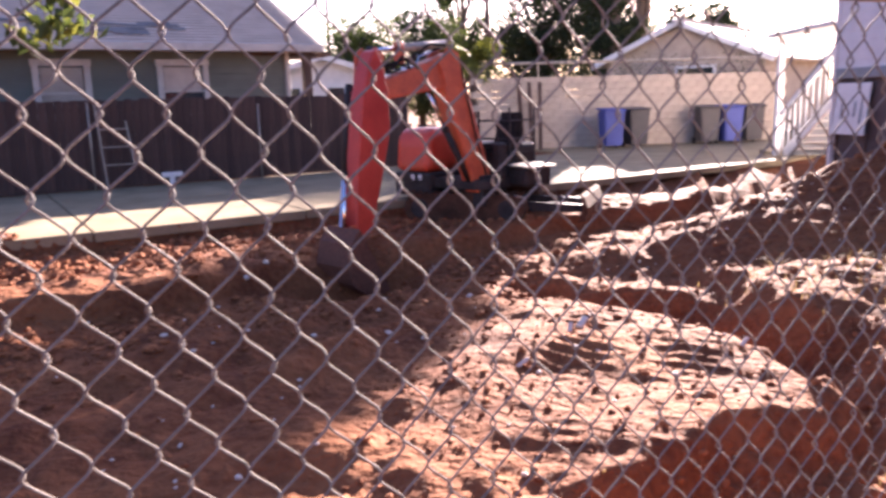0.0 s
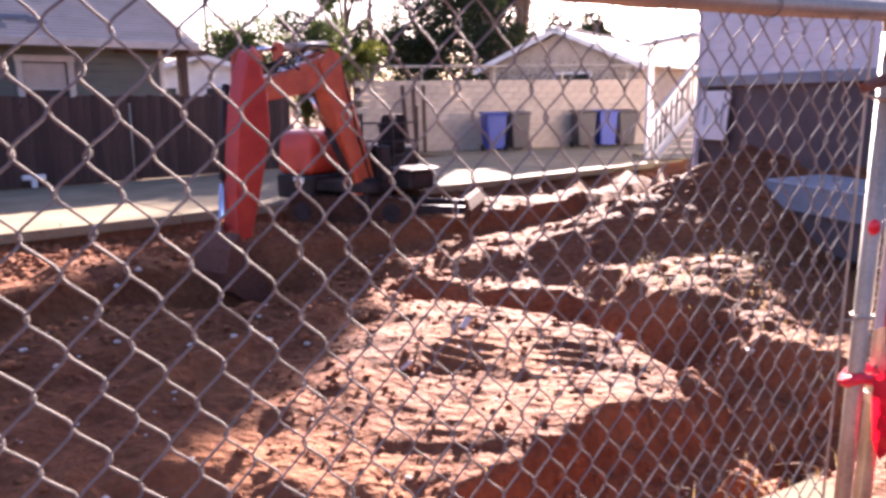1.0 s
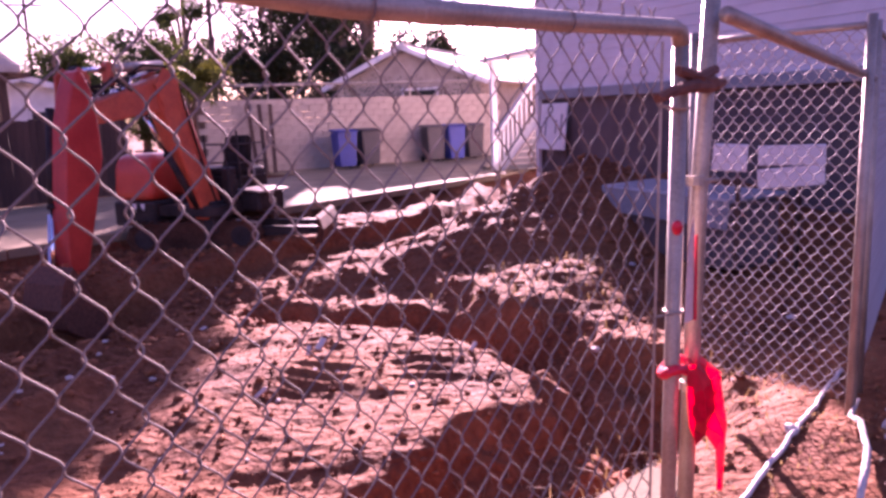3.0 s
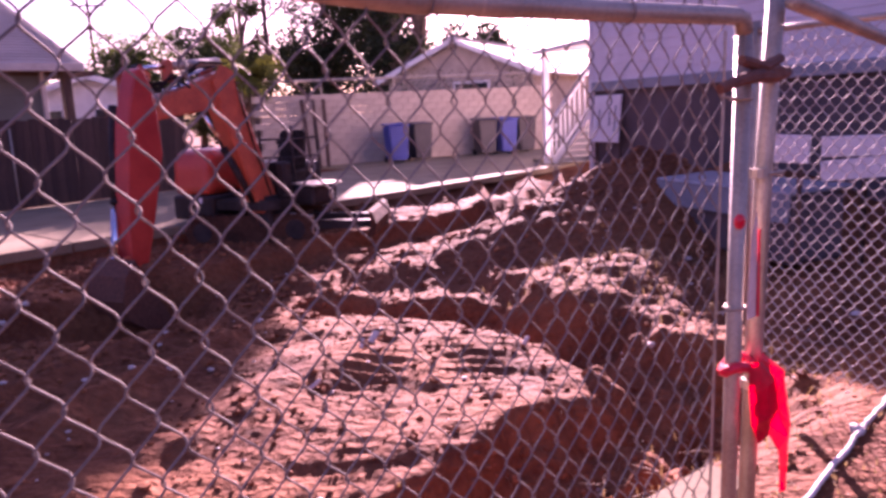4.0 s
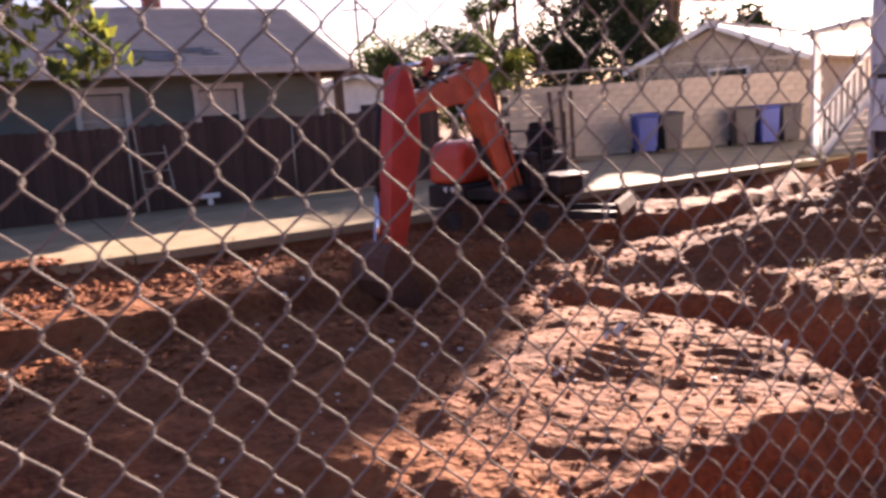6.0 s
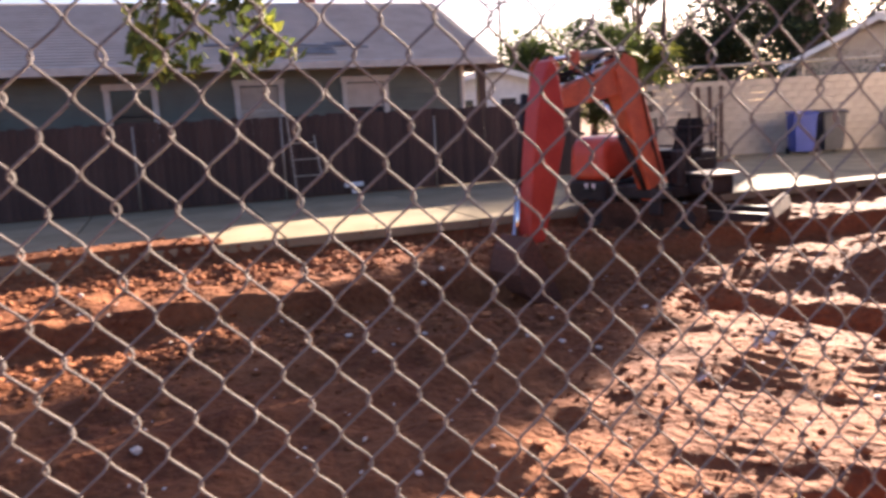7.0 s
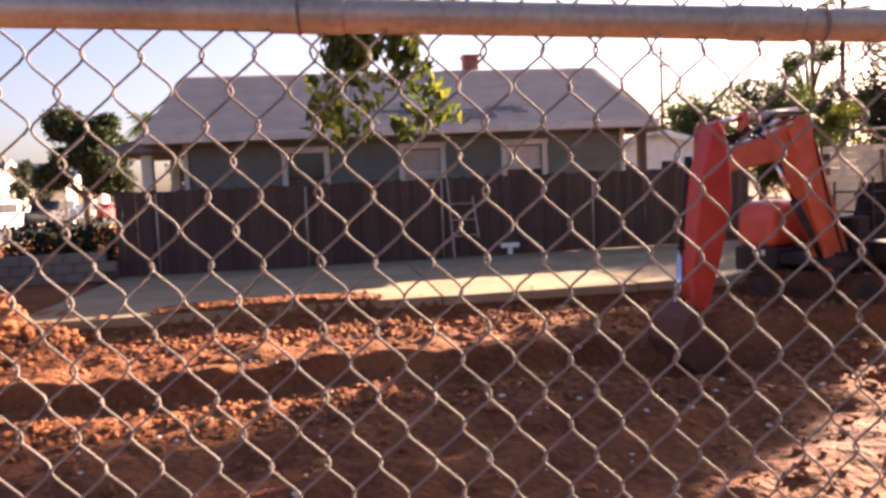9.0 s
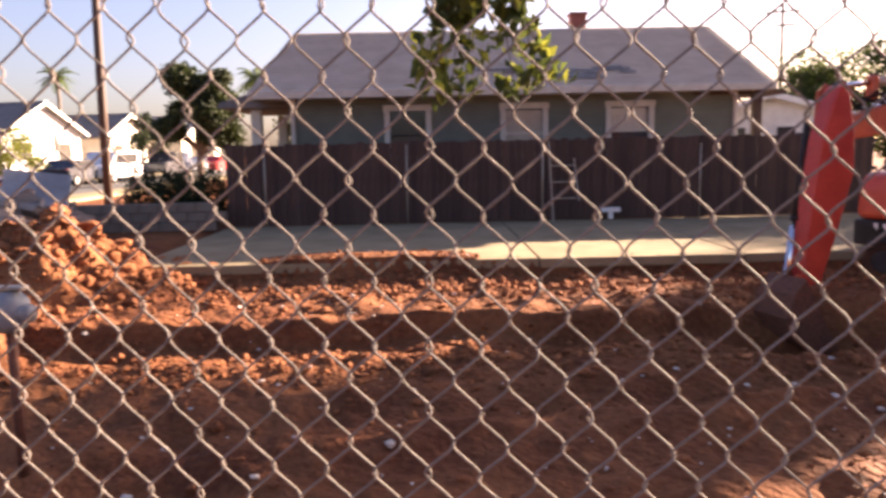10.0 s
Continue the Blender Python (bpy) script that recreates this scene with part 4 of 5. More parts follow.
    prism(arm, [(0.13, 0.0), (0.09, 0.62), (0.0, 1.25), (-0.07, 1.72), (-0.19, 2.12), (-0.29, 2.33), (-0.37, 2.36), (-0.45, 2.22), (-0.54, 1.78), (-0.55, 1.32), (-0.34, 0.60), (-0.14, 0.0)],
          F, (0, 0, 1), S * 0.24, arm_bot)
    bmesh.ops.bevel(arm, geom=arm.edges[:], offset=0.025, segments=2, affect="EDGES", profile=0.5)
    arm = part("arm", arm, ARM_RED, d, "red-orange dipper arm")
    for k in (-0.125, 0.125):
        b = B()
        prism(b, [(-0.20, 0.10), (-0.06, 0.20), (0.06, 0.10), (0.10, -0.42), (-0.04, -0.62), (-0.20, -0.30)], F, (0, 0, 1), S * 0.03, arm_top + S * k * 1.12 + F * -0.02 + Vector((0, 0, -0.06)))
        part("arm_plate", b, ORANGE_DIRTY, arm)

    def ram(p0, p1, r, share, nm):
        p0, p1 = Vector(p0), Vector(p1)
        m = p0.lerp(p1, share)
        b = B()
        tube(b, [p0, m], r, 12)
        tube(b, [m - (p1 - p0).normalized() * 0.05, m], r * 1.15, 12)
        # arm ram's barrel is pale instead of dark, a sun glint put into its colour
        q = part(nm, b, GALV if nm == "arm_ram" else BLACK, d, "ram cylinder coloured pale for the sun glint on it" if nm == "arm_ram" else "", smooth=True)
        b = B()
        tube(b, [m, p1], r * 0.55, 12)
        part("rod", b, CHROME, q, "bright chrome piston rod", smooth=True)
        b = B()
        tube(b, [p1 - S * 0.06, p1 + S * 0.06], r * 0.95, 10)
        part("eye", b, BLACK, q)
    ram(knee + Vector((0.05, 0.05, 0.33)), arm_top + Vector((0.1, 0.12, 0.10)), 0.062, 0.66, "arm_ram")
    ram(foot + F * 0.22 + Vector((0, 0, 0.1)), knee + F * 0.35 + Vector((0, 0, -0.32)), 0.05, 0.6, "boom_ram")
    ram(arm_top + F * 0.28 + Vector((0, 0, -0.35)), arm_bot + F * 0.26 + Vector((0, 0, -0.02)), 0.05, 0.60, "bucket_ram")
    # hard hydraulic lines with a jog along the upper boom
    for k in (-0.09, 0.05):
        b = B()
        o = knee + S * k
        tube(b, [o + F * 0.05 + Vector((0, 0, 0.26)), o + F * 0.55 + Vector((0, 0, 0.13)), o + F * 0.60 + Vector((0, 0, 0.02)), o + F * 0.95 + Vector((0, 0, -0.08))], 0.014, 7)
        part("hard_line", b, CHROME, d, "bright steel hydraulic line")
    b = B()
    box(b, (0.10, 0.16, 0.30), knee.lerp(arm_top, 0.62) + Vector((0.05, 0.05, 0.12)), (0, 0, 40), bevel=0.025)
    part("ram_bracket", b, ORANGE_DIRTY, d)
    # pale blue taped rod down the arm's outer side
    b = B()
    tube(b, [(-1.715, 10.13, 0.62), (-1.715, 9.80, 0.04)], 0.034, 12)
    part("guard_tube", b, BLUE_HOSE, d, "pale blue tube beside the arm")
    for k in (-0.06, 0.02, 0.09):
        b = B()
        p = [knee + S * k + Vector((0.1, 0.1, 0.30)), knee + S * k + F * 0.35 + Vector((0, 0, 0.22 + k)), knee + S * k + F * 0.75 + Vector((0, 0, 0.02 + k)), arm_top + S * k + Vector((0.1, 0.15, -0.12))]
        tube(b, p, 0.016, 7)
        part("hose", b, RUBBER, d)
    for k in (-0.10, 0.0, 0.10):
        b = B()
        p = [tip + S * k + Vector((0.42, 0.40, 0.28)), tip + S * k + Vector((0.22, 0.2, 0.34 + k)), tip + S * k * 0.6 + Vector((0.05, 0.02, 0.22)), tip + S * k + Vector((-0.05, -0.10, 0.36 + 0.5 * k)), tip + S * k + Vector((-0.14, -0.16, 0.10))]
        tube(b, p, 0.018, 7)
        part("hose", b, RUBBER, d)
    b = B()
    tube(b, [foot + S * 0.14 + Vector((0, 0, 0.2)), foot.lerp(knee, 0.5) + S * 0.15 + F * -0.12, knee + S * 0.15 + F * -0.2 + Vector((0, 0, 0.1))], 0.014, 7)
    part("hose", b, RUBBER, d)
    # bucket, curled under the arm
    b = B()
    prof = [(0.14, 0.12), (0.30, -0.06), (0.38, -0.34), (0.30, -0.58), (0.08, -0.74), (-0.20, -0.80), (-0.34, -0.75)]
    n = len(prof)
    W = 0.62
    bot = arm_bot + F * 0.1
    outer = [[b.verts.new(bot + F * x + Vector((0, 0, y)) + S * W * k / 2) for x, y in prof] for k in (-1, 1)]
    for i in range(n - 1):
        b.faces.new((outer[0][i], outer[0][i + 1], outer[1][i + 1], outer[1][i]))
    for o in outer:
        b.faces.new(o)
    bmesh.ops.recalc_face_normals(b, faces=b.faces[:])
    bmesh.ops.solidify(b, geom=b.faces[:], thickness=0.022)
    bucket = part("bucket", b, RUST, d, "dirty worn digging bucket")
    for i in range(4):
        b = B()
        beam(b, bot + F * -0.32 + Vector((0, 0, -0.755)) + S * (-0.2 + 0.133 * i), bot + F * -0.46 + Vector((0, 0, -0.73)) + S * (-0.2 + 0.133 * i), S, 0.06, 0.05, 0.015, 0.004)
        part("tooth", b, RUST, bucket)
    for k in (-0.09, 0.09):
        b = B()
        prism(b, [(-0.14, 0.12), (0.12, 0.14), (0.22, -0.08), (-0.05, -0.14)], F, (0, 0, 1), S * 0.025, arm_bot + S * k + F * 0.08)
        part("ear", b, ORANGE_DIRTY, bucket)


build_digger()

# ---------------------------------------------------------------- green house by the drive
def build_green_house():
    h = thing("green_house", "single-storey green-grey house with a tan hipped shingle roof", "house")
    U0, U1, NW, DEEP = -3.36, 7.12, 18.36, 6.0
    EZ, RZ = 2.86, 4.80
    ANG = PLAN

    def put(ob, u, n, z, rx=0):
        ob.matrix_basis = pose(*un(u, n, z), rx, 0, ANG)
        return ob
    wins = ((-0.66, 1.10), (2.10, 1.12), (4.62, 1.14))
    wz0, wz1 = 1.40, 2.64
    # front wall as clapboards cut round the windows
    b = B()
    rows = 17
    hgt = (EZ - 0.02) / rows
    for r in range(rows):
        z = r * hgt
        spans = [(U0, U1)]
        if z + hgt > wz0 and z < wz1:
            spans, s = [], U0
            for wu, ww in wins:
                spans.append((s, wu - ww / 2))
                s = wu + ww / 2
            spans.append((s, U1))
        for a0, a1 in spans:
            box(b, (a1 - a0, 0.16, hgt - 0.004), ((a0 + a1) / 2, 0.08, z + hgt / 2), (2.2, 0, 0))
    put(part("wall", b, SIDING, h), 0, NW, 0)
    for u in (U0 + 0.08, U1 - 0.08):
        b = B()
        box(b, (0.16, DEEP - 0.2, EZ), (0, DEEP / 2 + 0.06, EZ / 2))
        put(part("wall", b, SIDING, h), u, NW, 0)
    b = B()
    box(b, (U1 - U0, 0.16, EZ), (0, 0, EZ / 2))
    put(part("wall", b, SIDING, h), (U0 + U1) / 2, NW + DEEP, 0)
    for u in (U0 - 0.01, U1 + 0.01):
        b = B()
        box(b, (0.10, 0.10, EZ), (0, 0, EZ / 2), bevel=0.008)
        put(part("corner_board", b, TRIM, h), u, NW - 0.03, 0)
    for i, (wu, ww) in enumerate(wins):
        w = B()
        for x in (-ww / 2 + 0.06, ww / 2 - 0.06):
            box(w, (0.13, 0.07, wz1 - wz0), (x, -0.02, (wz0 + wz1) / 2), bevel=0.006)
        box(w, (ww + 0.06, 0.08, 0.14), (0, -0.025, wz1 - 0.05), bevel=0.006)
        box(w, (ww + 0.10, 0.12, 0.07), (0, -0.03, wz0 + 0.02), bevel=0.006)
        fr = put(part("window", w, TRIM, h, "beige trimmed sash window"), wu, NW - 0.01, 0)
        g = B()
        box(g, (ww - 0.26, 0.012, wz1 - wz0 - 0.2), (0, 0.05, (wz0 + wz1) / 2 - 0.02))
        part("pane", g, GLASS, fr)
        s = B()
        box(s, (ww - 0.24, 0.03, 0.04), (0, 0.035, wz0 + 0.55), bevel=0.004)
        part("sash_bar", s, TRIM if i else BLACK, fr)
        if i == 1:
            bl = B()
            for k in range(22):
                box(bl, (ww - 0.28, 0.008, 0.04), (0, 0.036, wz0 + 0.1 + k * 0.046), (18, 0, 0))
            part("blind", bl, BLINDS, fr, "pale drawn window blind")["kind"] = "stuff"
        if i == 2:
            cu = B()
            for k in range(9):
                tube(cu, [(-0.36 + k * 0.09, 0.038, wz0 + 0.12), (-0.36 + k * 0.09, 0.038, wz0 + 0.12 + 0.12 * (0.6 + (k % 3) * 0.3))], 0.014, 6)
            part("sill_ornaments", cu, BLINDS, fr)
            bl = B()
            box(bl, (ww - 0.3, 0.006, 0.55), (0, 0.037, wz1 - 0.42))
            part("blind", bl, BLINDS, fr, "half-drawn pale blind")
    # hipped roof in shingle courses
    ov = 0.64
    e0, e1, n0, n1 = U0 - ov - 0.27, U1 + ov + 0.07, NW - ov, NW + DEEP + ov
    ridge_n = (n0 + n1) / 2
    r0, r1 = U0 - 0.39, U1 + 0.40
    roof = part("roof", (lambda b: (box(b, (e1 - e0 - 0.2, n1 - n0 - 0.2, 0.08), ((e0 + e1) / 2, (n0 + n1) / 2, EZ + 0.02)), b)[1])(B()), TRIM, h, "tan hipped shingle roof with beige soffit")
    roof.matrix_basis = pose(0, 0, 0, 0, 0, ANG)
    A = [Vector((e0, n0, EZ + 0.10)), Vector((e1, n0, EZ + 0.10)), Vector((e1, n1, EZ + 0.10)), Vector((e0, n1, EZ + 0.10))]
    R = [Vector((r0, ridge_n, RZ)), Vector((r1, ridge_n, RZ))]
    faces = ((A[0], A[1], R[1], R[0]), (A[1], A[2], R[1], R[1]), (A[2], A[3], R[0], R[1]), (A[3], A[0], R[0], R[0]))
    b = B()
    for a, c, t1, t0 in faces:
        courses = 24
        nrm = (c - a).cross(t0 - a).normalized()
        for i in range(courses):
            w0, w1 = i / courses, (i + 1) / courses + 0.004
            p = [a.lerp(t0, w0) + nrm * 0.03, c.lerp(t1, w0) + nrm * 0.03, c.lerp(t1, min(1, w1)) + nrm * 0.010, a.lerp(t0, min(1, w1)) + nrm * 0.010]
            vs = [b.verts.new(q) for q in p] + [b.verts.new(q - nrm * 0.02) for q in p[:2]]
            b.faces.new(vs[:4])
            b.faces.new((vs[4], vs[5], vs[1], vs[0]))
    sh = part("shingles", b, SHINGLE, roof)
    sh["kind"] = "stuff"
    # dark streaks of displaced shingles
    rng = random.Random(6)
    for k in range(11):
        u, w = rng.uniform(0, 5.2), rng.uniform(0.06, 0.30)
        p = A[0].lerp(R[0], w)
        b = B()
        box(b, (rng.uniform(0.3, 1.1), 0.10, 0.012), (u, p.y, p.z + 0.05), (30.0, rng.uniform(-3, 3), rng.uniform(-2, 2)))
        part("loose_shingle", b, SHINGLE_GREY, roof)
    for a, c, L in (((e0 + e1) / 2, n0 - 0.012, e1 - e0), ((e0 + e1) / 2, n1 + 0.012, e1 - e0)):
        b = B()
        box(b, (L, 0.03, 0.17), (a, c, EZ + 0.045), bevel=0.005)
        part("fascia", b, TRIM, roof)
    for c in (e0 - 0.012, e1 + 0.012):
        b = B()
        box(b, (0.03, n1 - n0, 0.17), (c, (n0 + n1) / 2, EZ + 0.045), bevel=0.005)
        part("fascia", b, TRIM, roof)
    b = B()
    box(b, (0.42, 0.42, 0.75), (0, 0, 0), bevel=0.015)
    box(b, (0.5, 0.5, 0.08), (0, 0, 0.36), bevel=0.01)
    ch = part("chimney", b, BRICK, roof, "short red brick chimney")
    ch.location = (4.0, ridge_n + 0.3, RZ + 0.05)
    # porches at both ends
    b = B()
    prism(b, [(0, 0), (1.7, 0), (1.7, 0.12), (0.4, 0.5), (0, 0.5)], (-1, 0, 0), (0, 0, 1), (0, 4.2, 0), (U0 - 0.2, NW + 2.6, EZ - 0.16))
    pr = part("porch_roof", b, SHINGLE_GREY, h, "grey shingled porch roof")
    pr.matrix_basis = pose(0, 0, 0, 0, 0, ANG)
    for u, n in ((U0 - 1.04, NW + 0.8), (U0 - 1.04, NW + 4.2)):
        b = B()
        box(b, (0.26, 0.26, EZ - 0.2), (0, 0, (EZ - 0.2) / 2), bevel=0.02)
        put(part("porch_pillar", b, CREAM, h), u, n, 0)
    b = B()
    box(b, (0.20, 0.20, EZ), (0, 0, EZ / 2), bevel=0.01)
    put(part("porch_post", b, WOOD_DARK, h, "dark brown porch post"), U1 + 0.50, NW - 0.1, 0)
    b = B()
    box(b, (2.2, 1.6, 0.10), (0, 0, 0))
    put(part("porch_roof", b, WOOD_DARK, h), U1 + 0.1, NW + 0.75, EZ - 0.06)
    # ladder frame and small white box by the fence
    l = thing("leaning_ladder", "old metal ladder leaning on the board fence", "ladder", un(2.52, FENCE_N - 0.30, 0.0), ANG)
    for x in (-0.05, 0.5):
        b = B()
        tube(b, [(x, 0, 0.45 if x > 0 else 0.0), (x - 0.06, 0.25, 1.35 if x > 0 else 1.75)], 0.017, 7)
        part("rail", b, GALV, l)
    for z in (0.5, 0.85, 1.2):
        b = B()
        tube(b, [(-0.07, 0.05 + z * 0.12, z), (0.47, 0.05 + z * 0.12, z)], 0.014, 7)
        part("rung", b, GALV, l)
    bx = thing("white_fixture", "small white fixture box low on the board fence", "box", un(3.76, FENCE_N - 0.08, 0.10), ANG)
    b = B()
    box(b, (0.42, 0.10, 0.10), (0, 0, 0.12), bevel=0.015)
    part("body", b, WHITE, bx)
    b = B()
    box(b, (0.10, 0.08, 0.16), (0, 0.0, 0.0), bevel=0.01)
    part("stem", b, WHITE, bx)


build_green_house()


def gable_house(name, label, at, rz, w, d, eave, ridge, wall, roofm, wins, gable_front=True):
    h = thing(name, label, "house", at, rz)
    b = B()
    out = [(-w / 2, 0), (w / 2, 0), (w / 2, eave), (0, ridge - 0.12), (-w / 2, eave)]
    prism(b, out, (1, 0, 0), (0, 0, 1), (0, d, 0), (0, d / 2, 0))
    part("wall", b, wall, h)
    r = B()
    for s in (-1, 1):
        L = math.hypot(w / 2 + 0.4, ridge - eave)
        a = math.degrees(math.atan2(ridge - eave, w / 2))
        box(r, (L + 0.25, d + 0.9, 0.12), (s * (w / 4 + 0.15), d / 2, (eave + ridge) / 2 - 0.03), (0, s * a, 0), bevel=0.01)
    roof = part("roof", r, roofm, h)
    f = B()
    for s in (-1, 1):
        a = math.degrees(math.atan2(ridge - eave, w / 2))
        box(f, (math.hypot(w / 2 + 0.4, ridge - eave) + 0.3, 0.05, 0.20), (s * (w / 4 + 0.15), -0.47, (eave + ridge) / 2 - 0.06), (0, s * a, 0))
    part("bargeboard", f, WHITE, roof)
    for x, z, ww, hh in wins:
        q = B()
        box(q, (ww + 0.2, 0.08, hh + 0.2), (x, -0.03, z), bevel=0.01)
        wi = part("window", q, WHITE, h)
        g = B()
        box(g, (ww, 0.03, hh), (x, -0.07, z))
        part("pane", g, GLASS, wi)
    return h


gable_house("street_house", "white gabled bungalow across the street", (-54.0, 30.0, 0.25), 110, 7.5, 9, 3.2, 5.2, WHITE, SHINGLE_GREY, ((-1.8, 1.8, 1.2, 1.2), (2.0, 1.8, 1.4, 1.2)))
gable_house("street_house", "pale stucco bungalow with a gabled porch across the street", (-56.5, 38.5, 0.25), 112, 6.5, 9, 3.0, 4.7, CREAM, SHINGLE_GREY, ((-1.5, 1.7, 1.2, 1.2), (1.5, 1.6, 1.0, 1.6)))
gable_house("street_house", "cream bungalow with white bargeboards across the street", (-58.5, 47.5, 0.25), 112, 7.0, 9, 3.0, 4.9, CREAM, SHINGLE, ((-1.5, 1.7, 1.3, 1.2), (1.6, 1.7, 1.2, 1.2)))
gable_house("neighbour_house", "white house with a tan roof behind the board fence", (-5.6, 29.4, 0), 12, 5.5, 7, 2.45, 3.3, WHITE, SHINGLE, ((-1.2, 1.75, 0.7, 0.8), (0.5, 1.75, 0.6, 0.8)))
gable_house("garage", "tan garage with a low sunlit gable roof behind the yard wall", (8.2, 31.0, 0), -38, 6.4, 9, 2.9, 4.25, BLOCK, SHINGLE, ((0.6, 2.35, 1.4, 0.35),))

# ---------------------------------------------------------------- yard wall, bins, stair, white house
def build_yard():
    w = thing("yard_wall", "tan concrete block yard wall behind the bins", "wall", kind="structure")
    b = B()
    box(b, (0.395, 0.19, 0.193), (0, 0, 0), bevel=0.006)
    first = part("block", b, BLOCK, w)
    mesh = first.data
    bpy.data.objects.remove(first)
    a, c = Vector((0.0, 24.0, 0)), Vector((9.8, 26.1, 0))
    L = (c - a).length
    ang = math.degrees(math.atan2(c.y - a.y, c.x - a.x))
    for r in range(11):
        k = 0
        while k * 0.4 < L:
            p = a + (c - a).normalized() * (0.2 + k * 0.4 + 0.2 * (r % 2))
            ob = new("block", mesh)
            ob.parent = w
            ob.matrix_basis = pose(p.x, p.y, 0.1 + 0.2 * r, 0, 0, ang)
            k += 1
    pr = B()
    tube(pr, [(-0.5, 24.9, 2.66), (9.8, 27.0, 2.70)], 0.045, 8)
    for k in range(5):
        q = Vector((-0.3, 24.94, 0)).lerp(Vector((9.6, 26.96, 0)), k / 4)
        tube(pr, [q, q + Vector((0, 0, 2.66))], 0.03, 7)
    tagged(part("pipe_rail", pr, GALV), "pale pipe rail running above the yard wall", "rail")
    # leaning planks by the digger
    for i in range(3):
        b = B()
        box(b, (0.12, 0.03, 2.1), (0, 0, 1.03), bevel=0.005)
        p = part("plank", b, WOOD_DARK)
        p.matrix_basis = pose(1.58 + 0.26 * i, 23.65 + 0.05 * i, 0, -9, 2 * i - 2, ang)
        tagged(p, "weathered plank leaning against the yard wall", "plank", "planks at the wall")

    def bin_(at, rz, mat, label):
        t = thing("wheelie_bin", label, "bin", at, rz, "wheeled bins")
        b = B()
        prism(b, [(-0.26, 0.08), (0.26, 0.08), (0.33, 1.12), (-0.33, 1.12)], (1, 0, 0), (0, 0, 1), (0, 0.62, 0), (0, 0, 0))
        bmesh.ops.bevel(b, geom=b.edges[:], offset=0.03, segments=2, affect="EDGES")
        part("body", b, mat, t)
        b = B()
        box(b, (0.70, 0.74, 0.06), (0, 0, 1.16), (4, 0, 0), bevel=0.02)
        part("lid", b, mat, t)
        for x in (-0.27, 0.27):
            b = B()
            tube(b, [(x - 0.03, 0.27, 0.10), (x + 0.03, 0.27, 0.10)], 0.10, 12)
            part("wheel", b, RUBBER, t)
        b = B()
        tube(b, [(-0.24, 0.36, 1.09), (0.24, 0.36, 1.09)], 0.016, 7)
        part("handle", b, mat, t)
    bin_((4.25, 23.8, 0), 10, BLUE_BIN, "blue wheeled recycling bin against the yard wall")
    bin_((5.05, 24.1, 0), 14, DARK_BIN, "dark wheeled refuse bin against the yard wall")
    bin_((7.38, 24.7, 0), 8, DARK_BIN, "dark wheeled refuse bin beside a blue one")
    bin_((8.12, 24.8, 0), 12, BLUE_BIN, "blue wheeled bin near the stair")
    bin_((8.85, 25.0, 0), 10, DARK_BIN, "dark wheeled bin at the end of the row")


build_yard()


